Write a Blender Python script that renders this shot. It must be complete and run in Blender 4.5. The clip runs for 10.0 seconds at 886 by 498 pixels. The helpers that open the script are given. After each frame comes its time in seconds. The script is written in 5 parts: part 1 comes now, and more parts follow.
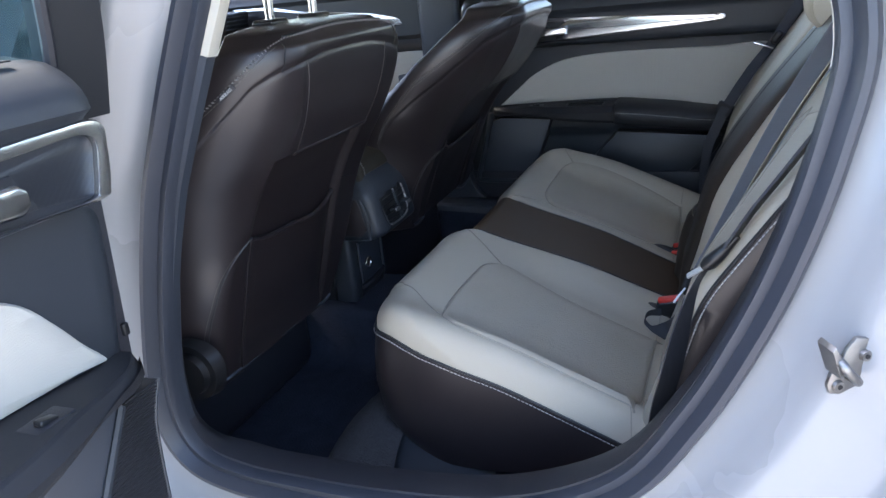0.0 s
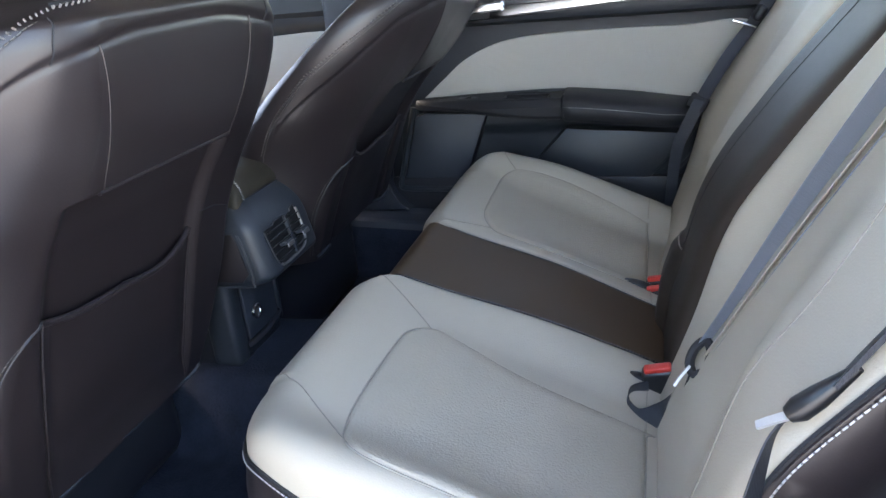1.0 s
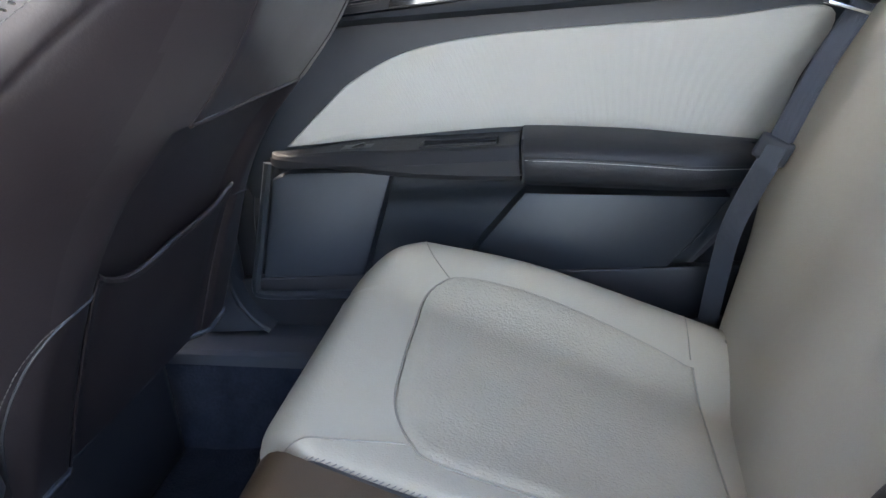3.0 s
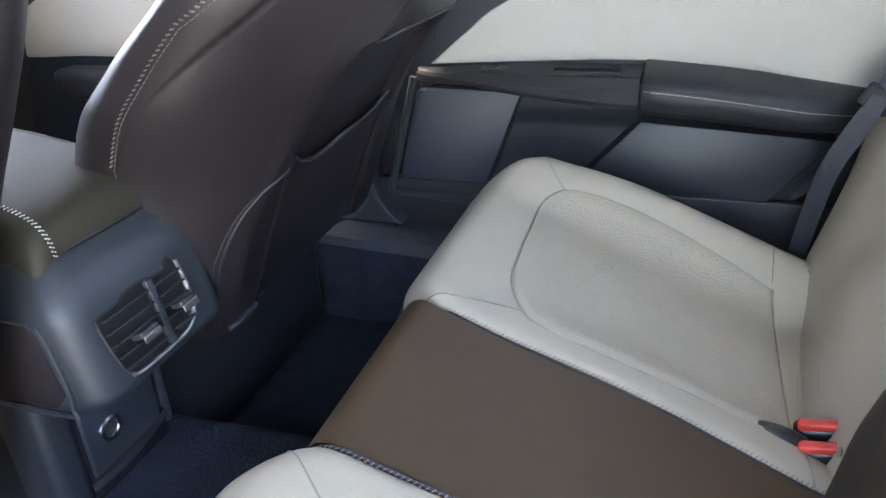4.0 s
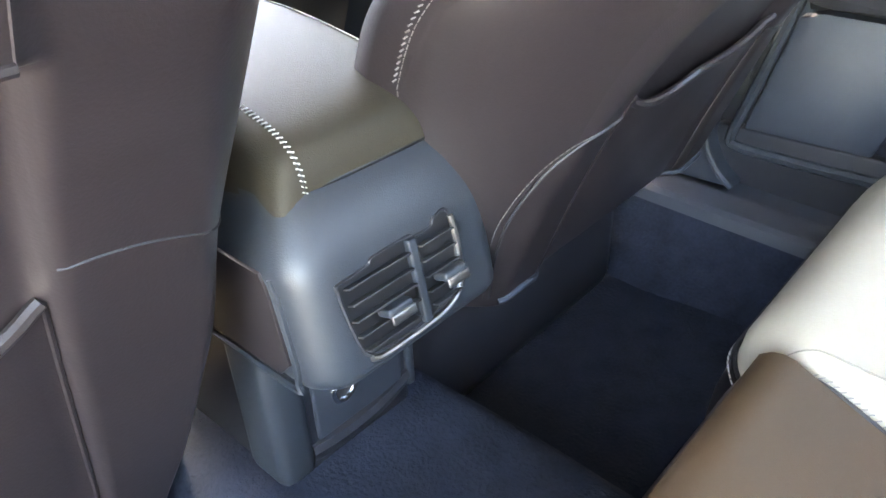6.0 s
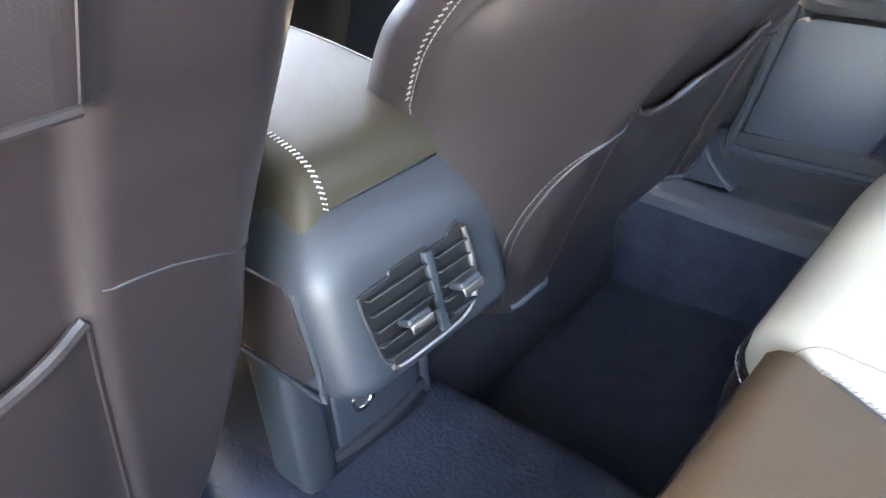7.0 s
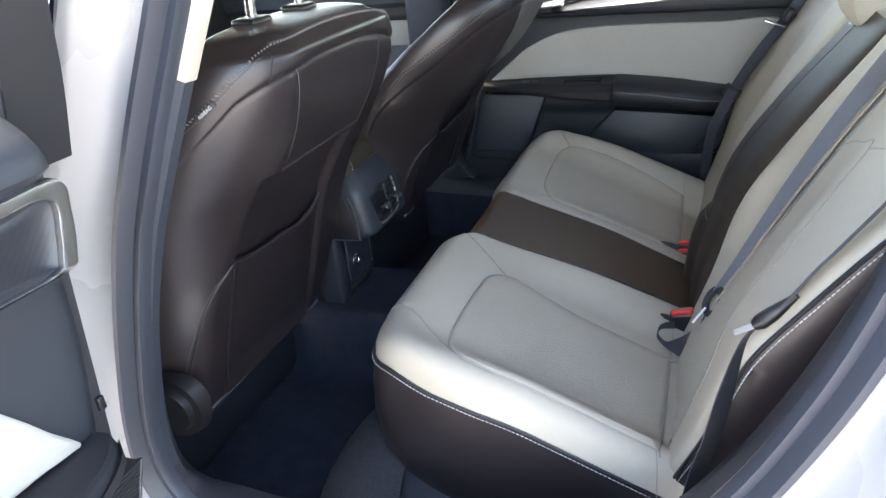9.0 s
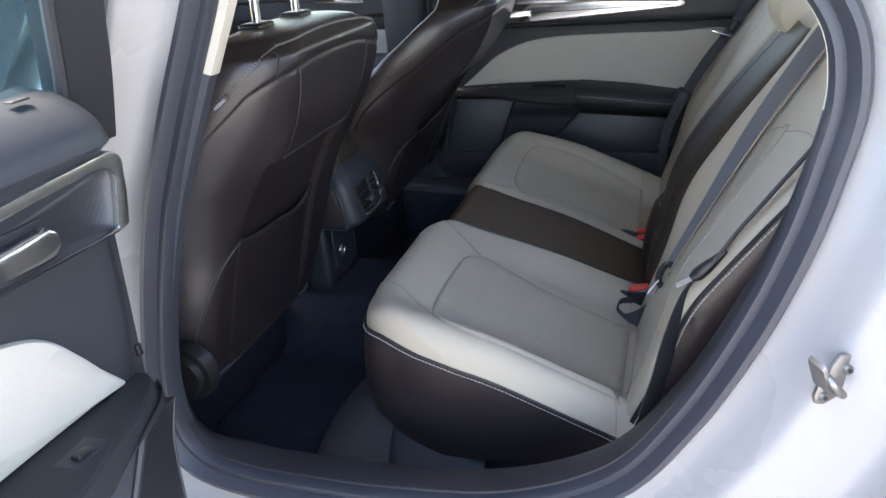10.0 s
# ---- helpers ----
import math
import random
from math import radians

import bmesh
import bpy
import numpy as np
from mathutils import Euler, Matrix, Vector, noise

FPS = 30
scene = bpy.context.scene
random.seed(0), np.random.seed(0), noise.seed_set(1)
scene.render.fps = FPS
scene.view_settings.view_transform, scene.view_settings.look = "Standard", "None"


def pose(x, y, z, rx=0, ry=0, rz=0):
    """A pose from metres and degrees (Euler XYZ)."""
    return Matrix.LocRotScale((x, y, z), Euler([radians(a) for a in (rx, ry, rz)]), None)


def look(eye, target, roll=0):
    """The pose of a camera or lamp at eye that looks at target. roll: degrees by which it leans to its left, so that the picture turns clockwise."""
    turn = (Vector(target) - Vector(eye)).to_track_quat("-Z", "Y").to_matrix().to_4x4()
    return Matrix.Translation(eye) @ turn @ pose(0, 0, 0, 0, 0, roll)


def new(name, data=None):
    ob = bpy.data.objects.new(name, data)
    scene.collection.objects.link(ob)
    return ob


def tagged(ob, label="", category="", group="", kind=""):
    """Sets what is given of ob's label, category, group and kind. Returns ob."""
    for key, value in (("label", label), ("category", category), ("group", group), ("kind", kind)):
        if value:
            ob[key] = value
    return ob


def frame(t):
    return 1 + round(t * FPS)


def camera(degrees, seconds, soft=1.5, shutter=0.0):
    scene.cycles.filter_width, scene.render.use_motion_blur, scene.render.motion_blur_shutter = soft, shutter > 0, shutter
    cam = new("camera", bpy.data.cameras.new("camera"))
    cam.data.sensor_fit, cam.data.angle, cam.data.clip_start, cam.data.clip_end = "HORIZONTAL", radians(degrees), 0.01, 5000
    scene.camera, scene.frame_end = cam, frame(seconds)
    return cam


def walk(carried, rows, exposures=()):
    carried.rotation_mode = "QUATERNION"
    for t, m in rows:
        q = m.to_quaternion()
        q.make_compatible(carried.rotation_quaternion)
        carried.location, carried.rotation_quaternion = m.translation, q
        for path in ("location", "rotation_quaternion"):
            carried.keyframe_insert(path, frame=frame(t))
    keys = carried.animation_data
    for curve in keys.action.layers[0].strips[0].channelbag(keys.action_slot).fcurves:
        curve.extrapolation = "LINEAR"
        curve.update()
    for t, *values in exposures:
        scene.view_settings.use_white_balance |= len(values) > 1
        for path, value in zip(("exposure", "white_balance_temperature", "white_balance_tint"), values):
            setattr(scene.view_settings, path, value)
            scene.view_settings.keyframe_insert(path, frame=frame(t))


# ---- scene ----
cam = camera(62.9, 10.0)
PATH = [
    (0, (0.722, -1.422, 1.223), (-0.018, 0.301, 0.527), -6.0),
    (0.5, (0.65, -1.307, 1.211), (-0.018, 0.429, 0.475), -5.9),
    (1, (0.603, -1.026, 1.179), (0.048, 0.74, 0.422), -5.6),
    (1.5, (0.528, -0.726, 1.153), (0.112, 1.086, 0.417), -5.4),
    (2, (0.46, -0.368, 1.093), (0.164, 1.489, 0.412), -5.6),
    (3.5, (0.441, -0.287, 1.059), (0.069, 1.526, 0.299), -4.6),
    (4, (0.455, -0.444, 1.093), (-0.137, 1.256, 0.222), -3.1),
    (4.5, (0.461, -0.511, 1.106), (-0.37, 1.03, 0.139), -1.3),
    (5, (0.394, -0.429, 1.093), (-0.61, 0.953, 0.053), -0.6),
    (5.5, (0.306, -0.263, 1.049), (-0.816, 0.993, -0.029), -1.0),
    (7, (0.309, -0.282, 1.063), (-0.86, 0.959, 0.017), -4.1),
    (7.5, (0.44, -0.575, 1.15), (-0.582, 0.831, 0.159), -5.0),
    (8, (0.561, -0.852, 1.258), (-0.304, 0.716, 0.368), -6.1),
    (8.5, (0.596, -1.12, 1.305), (-0.144, 0.526, 0.443), -6.3),
    (9, (0.627, -1.303, 1.301), (-0.027, 0.388, 0.456), -5.6),
    (9.5, (0.652, -1.411, 1.311), (0.049, 0.304, 0.476), -5.2),
    (10, (0.653, -1.451, 1.31), (0.076, 0.279, 0.49), -5.0),
]
EXPOSURES = [(0, 3.26, 6870, 16), (0.5, 3.64, 6970, 16), (1, 4.17, 7270, 16), (1.5, 4.57, 7220, 15), (2, 4.93, 7020, 16), (3.5, 4.89, 7620, 16), (4.0, 5.1, 7850, 16), (4.5, 5.28, 8350, 16), (5.0, 5.44, 8300, 15), (5.5, 6.06, 8520, 14), (7, 6.49, 8220, 13), (7.5, 5.99, 7720, 13), (8, 5.16, 7920, 14), (8.5, 4.56, 7920, 15), (9, 4.07, 7770, 16), (10, 3.45, 7670, 17)]
walk(cam, [(t, look(eye, target, roll)) for t, eye, target, roll in PATH], EXPOSURES)


# ---- world, sun ----
world = bpy.data.worlds.new("world")
scene.world = world
world.use_nodes = True
wn, wl = world.node_tree.nodes, world.node_tree.links
sky = wn.new("ShaderNodeTexSky")
sky.sky_type, sky.sun_disc = "NISHITA", False
SUN_ELEV, SUN_AZ = radians(58), radians(80)   # a hazy sun stands ahead of the nose
sky.sun_elevation, sky.sun_rotation = SUN_ELEV, radians(-80)
wn["Background"].inputs["Strength"].default_value = 0.15
wl.new(sky.outputs["Color"], wn["Background"].inputs["Color"])
sun_data = bpy.data.lights.new("sun", "SUN")
sun_data.energy, sun_data.angle, sun_data.color = 2.0, radians(14), (1.0, 0.95, 0.87)
sun = new("sun", sun_data)
sun_dir = Vector((-math.sin(SUN_AZ) * math.cos(SUN_ELEV), math.cos(SUN_AZ) * math.cos(SUN_ELEV), math.sin(SUN_ELEV)))
sun.matrix_world = look(sun_dir * 30, (0, 0, 0))


# ---- materials ----
def threads(n, l, tc, fine, weave):
    """Height of a woven surface."""
    w = n.new("ShaderNodeTexWave")
    w.wave_type, w.bands_direction = "BANDS", "X" if weave == "rows" else "DIAGONAL"
    w.inputs["Scale"].default_value, w.inputs["Distortion"].default_value = {"diagonal": 70.0, "fine": 140.0}.get(weave, 260.0), {"diagonal": 3.0, "fine": 0.8}.get(weave, 0.4)
    w.inputs["Detail"].default_value, w.inputs["Detail Scale"].default_value = 1.0, 6.0
    l.new(tc.outputs["Object"], w.inputs["Vector"])
    mm = n.new("ShaderNodeMath")
    mm.operation = "ADD"
    l.new(w.outputs["Fac"], mm.inputs[0])
    l.new(fine.outputs["Fac"], mm.inputs[1])
    return mm.outputs[0]


def holes(n, l, tc, b):
    """Height of perforated leather: rows of pinholes 2.3 mm apart, seen on the y-z plane."""
    sep = n.new("ShaderNodeSeparateXYZ")
    l.new(tc.outputs["Object"], sep.inputs[0])
    cells = []
    for axis in ("Y", "Z"):
        w = n.new("ShaderNodeMath")
        w.operation = "MULTIPLY"
        w.inputs[1].default_value = 2 * math.pi / 0.0023
        l.new(sep.outputs[axis], w.inputs[0])
        c = n.new("ShaderNodeMath")
        c.operation = "COSINE"
        l.new(w.outputs[0], c.inputs[0])
        cells.append(c)
    add = n.new("ShaderNodeMath")
    add.operation = "ADD"
    l.new(cells[0].outputs[0], add.inputs[0])
    l.new(cells[1].outputs[0], add.inputs[1])
    dip = n.new("ShaderNodeMapRange")
    dip.inputs["From Min"].default_value, dip.inputs["From Max"].default_value = 0.6, 1.6
    dip.inputs["To Min"].default_value, dip.inputs["To Max"].default_value = 1.0, 0.0
    l.new(add.outputs[0], dip.inputs["Value"])
    return dip.outputs[0]


def mat(name, color, rough=0.5, metal=0.0, vary=0.12, grain=900.0, bump=0.05, blotch=6.0, coat=0.0, sheen=0.0, weave="", spec=0.5):
    m = bpy.data.materials.new(name)
    m.use_nodes = True
    n, l = m.node_tree.nodes, m.node_tree.links
    b = n["Principled BSDF"]
    b.inputs["Roughness"].default_value, b.inputs["Metallic"].default_value = rough, metal
    b.inputs["Coat Weight"].default_value, b.inputs["Coat Roughness"].default_value = coat, 0.05 if coat > 0.6 else 0.22
    b.inputs["Sheen Weight"].default_value = sheen
    b.inputs["Specular IOR Level"].default_value = spec
    tc = n.new("ShaderNodeTexCoord")
    big = n.new("ShaderNodeTexNoise")
    big.inputs["Scale"].default_value, big.inputs["Detail"].default_value = blotch, 4
    l.new(tc.outputs["Object"], big.inputs["Vector"])
    fine = n.new("ShaderNodeTexNoise")
    fine.inputs["Scale"].default_value, fine.inputs["Detail"].default_value = grain, 3
    l.new(tc.outputs["Object"], fine.inputs["Vector"])
    mix = n.new("ShaderNodeMix")
    mix.data_type = "RGBA"
    lo = [c * (1 - vary) for c in color]
    hi = [min(1, c * (1 + vary)) for c in color]
    mix.inputs[6].default_value, mix.inputs[7].default_value = (*lo, 1), (*hi, 1)
    half = n.new("ShaderNodeMath")
    half.operation = "MULTIPLY_ADD"
    half.inputs[1].default_value, half.inputs[2].default_value = 0.3, 0.35
    add = n.new("ShaderNodeMath")
    add.operation = "MULTIPLY_ADD"
    add.inputs[1].default_value = 0.7
    l.new(fine.outputs["Fac"], half.inputs[0])
    l.new(big.outputs["Fac"], add.inputs[0])
    sub = n.new("ShaderNodeMath")
    sub.operation = "SUBTRACT"
    sub.inputs[1].default_value = 0.35
    l.new(half.outputs[0], sub.inputs[0])
    l.new(sub.outputs[0], add.inputs[2])
    l.new(add.outputs[0], mix.inputs[0])
    l.new(mix.outputs[2], b.inputs["Base Color"])
    rr = n.new("ShaderNodeMapRange")
    rr.inputs["To Min"].default_value, rr.inputs["To Max"].default_value = max(0.02, rough - 0.08), min(1, rough + 0.08)
    l.new(big.outputs["Fac"], rr.inputs["Value"])
    l.new(rr.outputs[0], b.inputs["Roughness"])
    height = fine.outputs["Fac"]
    if weave == "holes":
        height = holes(n, l, tc, b)
    elif weave:
        height = threads(n, l, tc, fine, weave)
    if bump:
        bp = n.new("ShaderNodeBump")
        bp.inputs["Strength"].default_value, bp.inputs["Distance"].default_value = bump, 0.002
        l.new(height, bp.inputs["Height"])
        l.new(bp.outputs["Normal"], b.inputs["Normal"])
    return m


CREAM = mat("cream leather", (0.374, 0.332, 0.264), 0.60, spec=0.35, bump=0.18, vary=0.09, grain=480, blotch=5)
CREAM_CLOTH = mat("cream cloth", (0.343, 0.303, 0.240), 0.85, bump=0.45, vary=0.16, grain=300, blotch=9)
DOOR_CLOTH = mat("cream door cloth", (0.44, 0.42, 0.37), 0.75, bump=0.3, vary=0.06, grain=1200, weave="rows")
BROWN = mat("dark brown leather", (0.0174, 0.0133, 0.0143), 0.38, spec=0.48, coat=0.20, bump=0.07, vary=0.30, grain=450, blotch=11)
BROWN_PERF = mat("perforated brown leather", (0.0192, 0.0149, 0.0160), 0.38, spec=0.55, coat=0.20, bump=0.10, vary=0.30, grain=450, blotch=11, weave="holes")
BROWN_MID = mat("brown cushion leather", (0.060, 0.0365, 0.0198), 0.52, spec=0.22, coat=0.0, bump=0.14, vary=0.18, grain=800)
ARM_LEATHER = mat("armrest leather", (0.027, 0.0192, 0.0140), 0.55, spec=0.3, bump=0.12, vary=0.2, grain=700)
BLACK_LEATHER = mat("black leather", (0.015, 0.0155, 0.018), 0.52, bump=0.3, vary=0.2, grain=450)
LID_LEATHER = mat("dark lid leather", (0.034, 0.029, 0.0205), 0.56, spec=0.22, bump=0.25, vary=0.2, grain=850)
PLASTIC = mat("charcoal plastic", (0.0255, 0.0305, 0.0400), 0.50, bump=0.20, vary=0.15, grain=1200)
PLASTIC_SOFT = mat("soft charcoal plastic", (0.0250, 0.0292, 0.0355), 0.44, spec=0.42, bump=0.13, vary=0.18, grain=800)
CUP_LINER = mat("cup liner", (0.060, 0.075, 0.100), 0.55, bump=0.1, vary=0.1)
TRIM_DARK = mat("black trim", (0.017, 0.017, 0.021), 0.45, bump=0.2, vary=0.15)
CARPET = mat("navy black carpet", (0.016, 0.0205, 0.032), 0.95, spec=0.2, bump=1.0, vary=0.9, grain=210, blotch=30)
# carpet in a lighter tone for the daylight falling on the bulge
CARPET_LIT = mat("lightened charcoal carpet", (0.038, 0.037, 0.039), 0.95, bump=1.0, vary=0.9, grain=260, blotch=140)
RUBBER = mat("grey rubber", (0.030, 0.034, 0.044), 0.42, bump=0.06, vary=0.15)
PAINT = mat("white paint", (0.255, 0.255, 0.257), 0.28, bump=0.0, vary=0.03, blotch=3, coat=0.6)
HEADLINER = mat("headliner", (0.43, 0.40, 0.335), 0.9, bump=0.2, vary=0.05)
CHROME = mat("satin chrome", (0.66, 0.67, 0.68), 0.24, metal=1.0, bump=0.0, vary=0.04)
BRIGHT = mat("bright steel", (0.55, 0.55, 0.54), 0.45, metal=0.6, bump=0.0, vary=0.05)
STEEL = mat("zinc steel", (0.27, 0.26, 0.25), 0.36, metal=1.0, bump=0.2, vary=0.35, blotch=60)
HANDLE_PANEL = mat("carbon weave panel", (0.020, 0.022, 0.027), 0.36, bump=0.06, vary=0.2, weave="diagonal")
THREAD = mat("pale thread", (0.40, 0.385, 0.36), 0.8, bump=0.0, vary=0.1)
THREAD_PALE = mat("white thread", (0.60, 0.58, 0.55), 0.8, bump=0.0, vary=0.1)
THREAD_GREY = mat("grey thread", (0.20, 0.185, 0.18), 0.8, bump=0.0, vary=0.15)
THREAD_DARK = mat("dark thread", (0.12, 0.11, 0.10), 0.8, bump=0.0, vary=0.1)
SEAM = mat("cream seam", (0.25, 0.226, 0.19), 0.8, bump=0.0, vary=0.1)
WEB = mat("grey webbing", (0.135, 0.152, 0.185), 0.5, bump=0.3, vary=0.15, weave="rows", sheen=0.3)
# copy of the grey webbing, darkened for the shade on the far side
WEB_SHADED = mat("shaded grey webbing", (0.028, 0.032, 0.042), 0.5, bump=0.3, vary=0.15, weave="rows", sheen=0.2)
WEB_BLACK = mat("black webbing", (0.02, 0.021, 0.025), 0.6, bump=0.3, vary=0.15, weave="rows")
RED = mat("red plastic", (0.55, 0.035, 0.022), 0.4, bump=0.0, vary=0.05)
BLACK = mat("black plastic", (0.01, 0.01, 0.011), 0.35, bump=0.05, vary=0.1)
# unseen ground; its tone is raised to bounce light into the cabin
BOUNCE_GROUND = mat("concrete paled for bounce", (0.40, 0.39, 0.37), 0.9, bump=0.8, vary=0.3, grain=120, blotch=1.5)
HILL = mat("dry hill", (0.22, 0.17, 0.12), 0.95, bump=0.3, vary=0.3, grain=0.5, blotch=0.02)
# mirror metal: reflects the sky far more brightly than glass would
MIRROR_METAL = mat("grey mirror metal", (0.36, 0.39, 0.40), 0.05, metal=1.0, bump=0.0, vary=0.03)
MATT_BLACK = mat("matt black plastic", (0.018, 0.018, 0.020), 0.62, spec=0.35, bump=0.3, vary=0.15, grain=1100)
SCREEN = mat("lit screen", (0.5, 0.5, 0.5), 0.2, bump=0.0, vary=0.02)
SCREEN.node_tree.nodes["Principled BSDF"].inputs["Emission Color"].default_value = (0.9, 0.95, 1.0, 1)
SCREEN.node_tree.nodes["Principled BSDF"].inputs["Emission Strength"].default_value = 0.025
LABEL = mat("label print", (0.5, 0.5, 0.5), 0.6, bump=0.0, vary=0.02)


def glass(name, tint):
    m = bpy.data.materials.new(name)
    m.use_nodes = True
    n, l = m.node_tree.nodes, m.node_tree.links
    n.remove(n["Principled BSDF"])
    tr, gl, mx = n.new("ShaderNodeBsdfTransparent"), n.new("ShaderNodeBsdfGlossy"), n.new("ShaderNodeMixShader")
    lw, pw, ad = n.new("ShaderNodeLayerWeight"), n.new("ShaderNodeMath"), n.new("ShaderNodeMath")
    tr.inputs["Color"].default_value = (*tint, 1)
    gl.inputs["Roughness"].default_value = 0.01
    lw.inputs["Blend"].default_value = 0.5
    pw.operation, ad.operation = "POWER", "MULTIPLY_ADD"
    pw.inputs[1].default_value = 5.0
    ad.inputs[1].default_value, ad.inputs[2].default_value = 0.9, 0.045
    l.new(lw.outputs["Facing"], pw.inputs[0])
    l.new(pw.outputs[0], ad.inputs[0])
    l.new(ad.outputs[0], mx.inputs[0])
    l.new(tr.outputs[0], mx.inputs[1])
    l.new(gl.outputs[0], mx.inputs[2])
    l.new(mx.outputs[0], n["Material Output"].inputs["Surface"])
    return m


GLASS = glass("window glass", (0.86, 0.90, 0.88))
PRIVACY = glass("privacy glass", (0.60, 0.78, 0.84))
TINT = glass("tinted glass", (0.84, 0.87, 0.86))


# ---- mesh helpers ----
def part(name, bm, material, parent=None, label="", angle=38):
    me = bpy.data.meshes.new(name)
    bmesh.ops.recalc_face_normals(bm, faces=bm.faces[:])
    bm.to_mesh(me)
    bm.free()
    for m in material if isinstance(material, (list, tuple)) else [material]:
        me.materials.append(m)
    me.polygons.foreach_set("use_smooth", [True] * len(me.polygons))
    me.set_sharp_from_angle(angle=radians(angle))
    ob = new(name, me)
    ob.parent = parent
    if label:
        tagged(ob, label)
    return ob


def thing(name, label, category, group="", kind=""):
    return tagged(new(name), label, category, group, kind)


def spline(pts, n, closed=False):
    """n points a span along a smooth curve through pts."""
    p = [Vector(q) for q in pts]
    out, k = [], len(p)
    for i in range(k if closed else k - 1):
        a, b, c, d = (p[(i - 1) % k], p[i], p[(i + 1) % k], p[(i + 2) % k]) if closed else (p[max(i - 1, 0)], p[i], p[i + 1], p[min(i + 2, k - 1)])
        for j in range(n):
            t = j / n
            out.append(0.5 * ((2 * b) + (c - a) * t + (2 * a - 5 * b + 4 * c - d) * t * t + (3 * b - a - 3 * c + d) * t ** 3))
    if not closed:
        out.append(p[-1])
    return out


def loft(rings, ring_closed=True, path_closed=False, caps=False, bm=None):
    bm = bm or bmesh.new()
    vs = [[bm.verts.new(p) for p in r] for r in rings]
    k, n = len(vs), len(vs[0])
    for i in range(k if path_closed else k - 1):
        a, b = vs[i], vs[(i + 1) % k]
        for j in range(n if ring_closed else n - 1):
            bm.faces.new((a[j], a[(j + 1) % n], b[(j + 1) % n], b[j]))
    if caps:
        bm.faces.new(vs[0][::-1])
        bm.faces.new(vs[-1])
    return bm


def grid(fn, nu, nv):
    return loft([[Vector(fn(i / nu, j / nv)) for j in range(nv + 1)] for i in range(nu + 1)], False)


def tube(pts, r, n=8, closed=False, bm=None):
    pts = [Vector(p) for p in pts]
    rings, k = [], len(pts)
    up = Vector((0.31, 0.52, 0.79))
    for i, p in enumerate(pts):
        t = (pts[(i + 1) % k] - pts[i - 1] if closed or 0 < i < k - 1 else pts[min(i + 1, k - 1)] - pts[max(i - 1, 0)]).normalized()
        side = t.cross(up).normalized()
        up = side.cross(t).normalized()
        rr = r(i / max(1, k - 1)) if callable(r) else r
        rings.append([p + rr * (math.cos(a) * side + math.sin(a) * up) for a in (2 * math.pi * j / n for j in range(n))])
    return loft(rings, True, closed, not closed, bm)


def dashes(pts, step=0.006, long=0.0042, r=0.0007, bm=None):
    """Stitches along a curve."""
    bm = bm or bmesh.new()
    run, left = 0.0, 0.0
    pts = [Vector(p) for p in pts]
    for a, b in zip(pts, pts[1:]):
        d = b - a
        length = d.length
        if length < 1e-7:
            continue
        s = left
        while s < length:
            q = a + d * (s / length)
            tube([q, q + d.normalized() * long], r, 4, bm=bm)
            s += step
        left = s - length
    return bm


def rungs(pts, across, wide=0.005, step=0.006, r=0.0008):
    """Ladder stitches: short slanted threads across a curve."""
    bm = bmesh.new()
    left = 0.0
    a = Vector(across).normalized()
    pts = [Vector(p) for p in pts]
    for p, q in zip(pts, pts[1:]):
        d = q - p
        length = d.length
        if length < 1e-7:
            continue
        t = d / length
        side = (a - t * a.dot(t)).normalized() * wide / 2
        k = left
        while k < length:
            c = p + t * k
            tube([c - side - t * 0.0012, c + side + t * 0.0012], r, 4, bm=bm)
            k += step
        left = k - length
    return bm


def block(size, at=(0, 0, 0), bevel=0.004, turn=(0, 0, 0), seg=3, bm=None):
    own = bmesh.new()
    bmesh.ops.create_cube(own, size=1.0, matrix=Matrix.Diagonal((*size, 1)))
    if bevel:
        bmesh.ops.bevel(own, geom=own.edges[:], offset=bevel, segments=seg, affect="EDGES", profile=0.5)
    bmesh.ops.transform(own, matrix=pose(*at, *turn), verts=own.verts[:])
    if bm is None:
        return own
    me = bpy.data.meshes.new("joined")
    own.to_mesh(me)
    own.free()
    bm.from_mesh(me)
    bpy.data.meshes.remove(me)
    return bm


def slab(outline, d0, d1, place, bevel=0.0, seg=2):
    """A plate: an outline of (a, b), from depth d0 to d1, each point put by place(a, b, depth)."""
    bm = bmesh.new()
    rings = []
    c = sum((Vector(p) for p in outline), Vector((0, 0))) / len(outline)

    def inset(k):
        out = []
        for p in outline:
            q = Vector(p)
            away = q - c
            out.append(q - away.normalized() * min(k, away.length * 0.9))
        return out
    steps = [(0, d0), (0, d1 - math.copysign(bevel, d1 - d0))]
    for i in range(1, seg + 1):
        a = math.pi / 2 * i / seg
        steps.append((bevel * (1 - math.cos(a)), d1 - math.copysign(bevel, d1 - d0) * (1 - math.sin(a))))
    for k, d in steps if bevel else [(0, d0), (0, d1)]:
        rings.append([Vector(place(q[0], q[1], d)) for q in inset(k)])
    loft(rings, True, bm=bm, caps=True)
    return bm


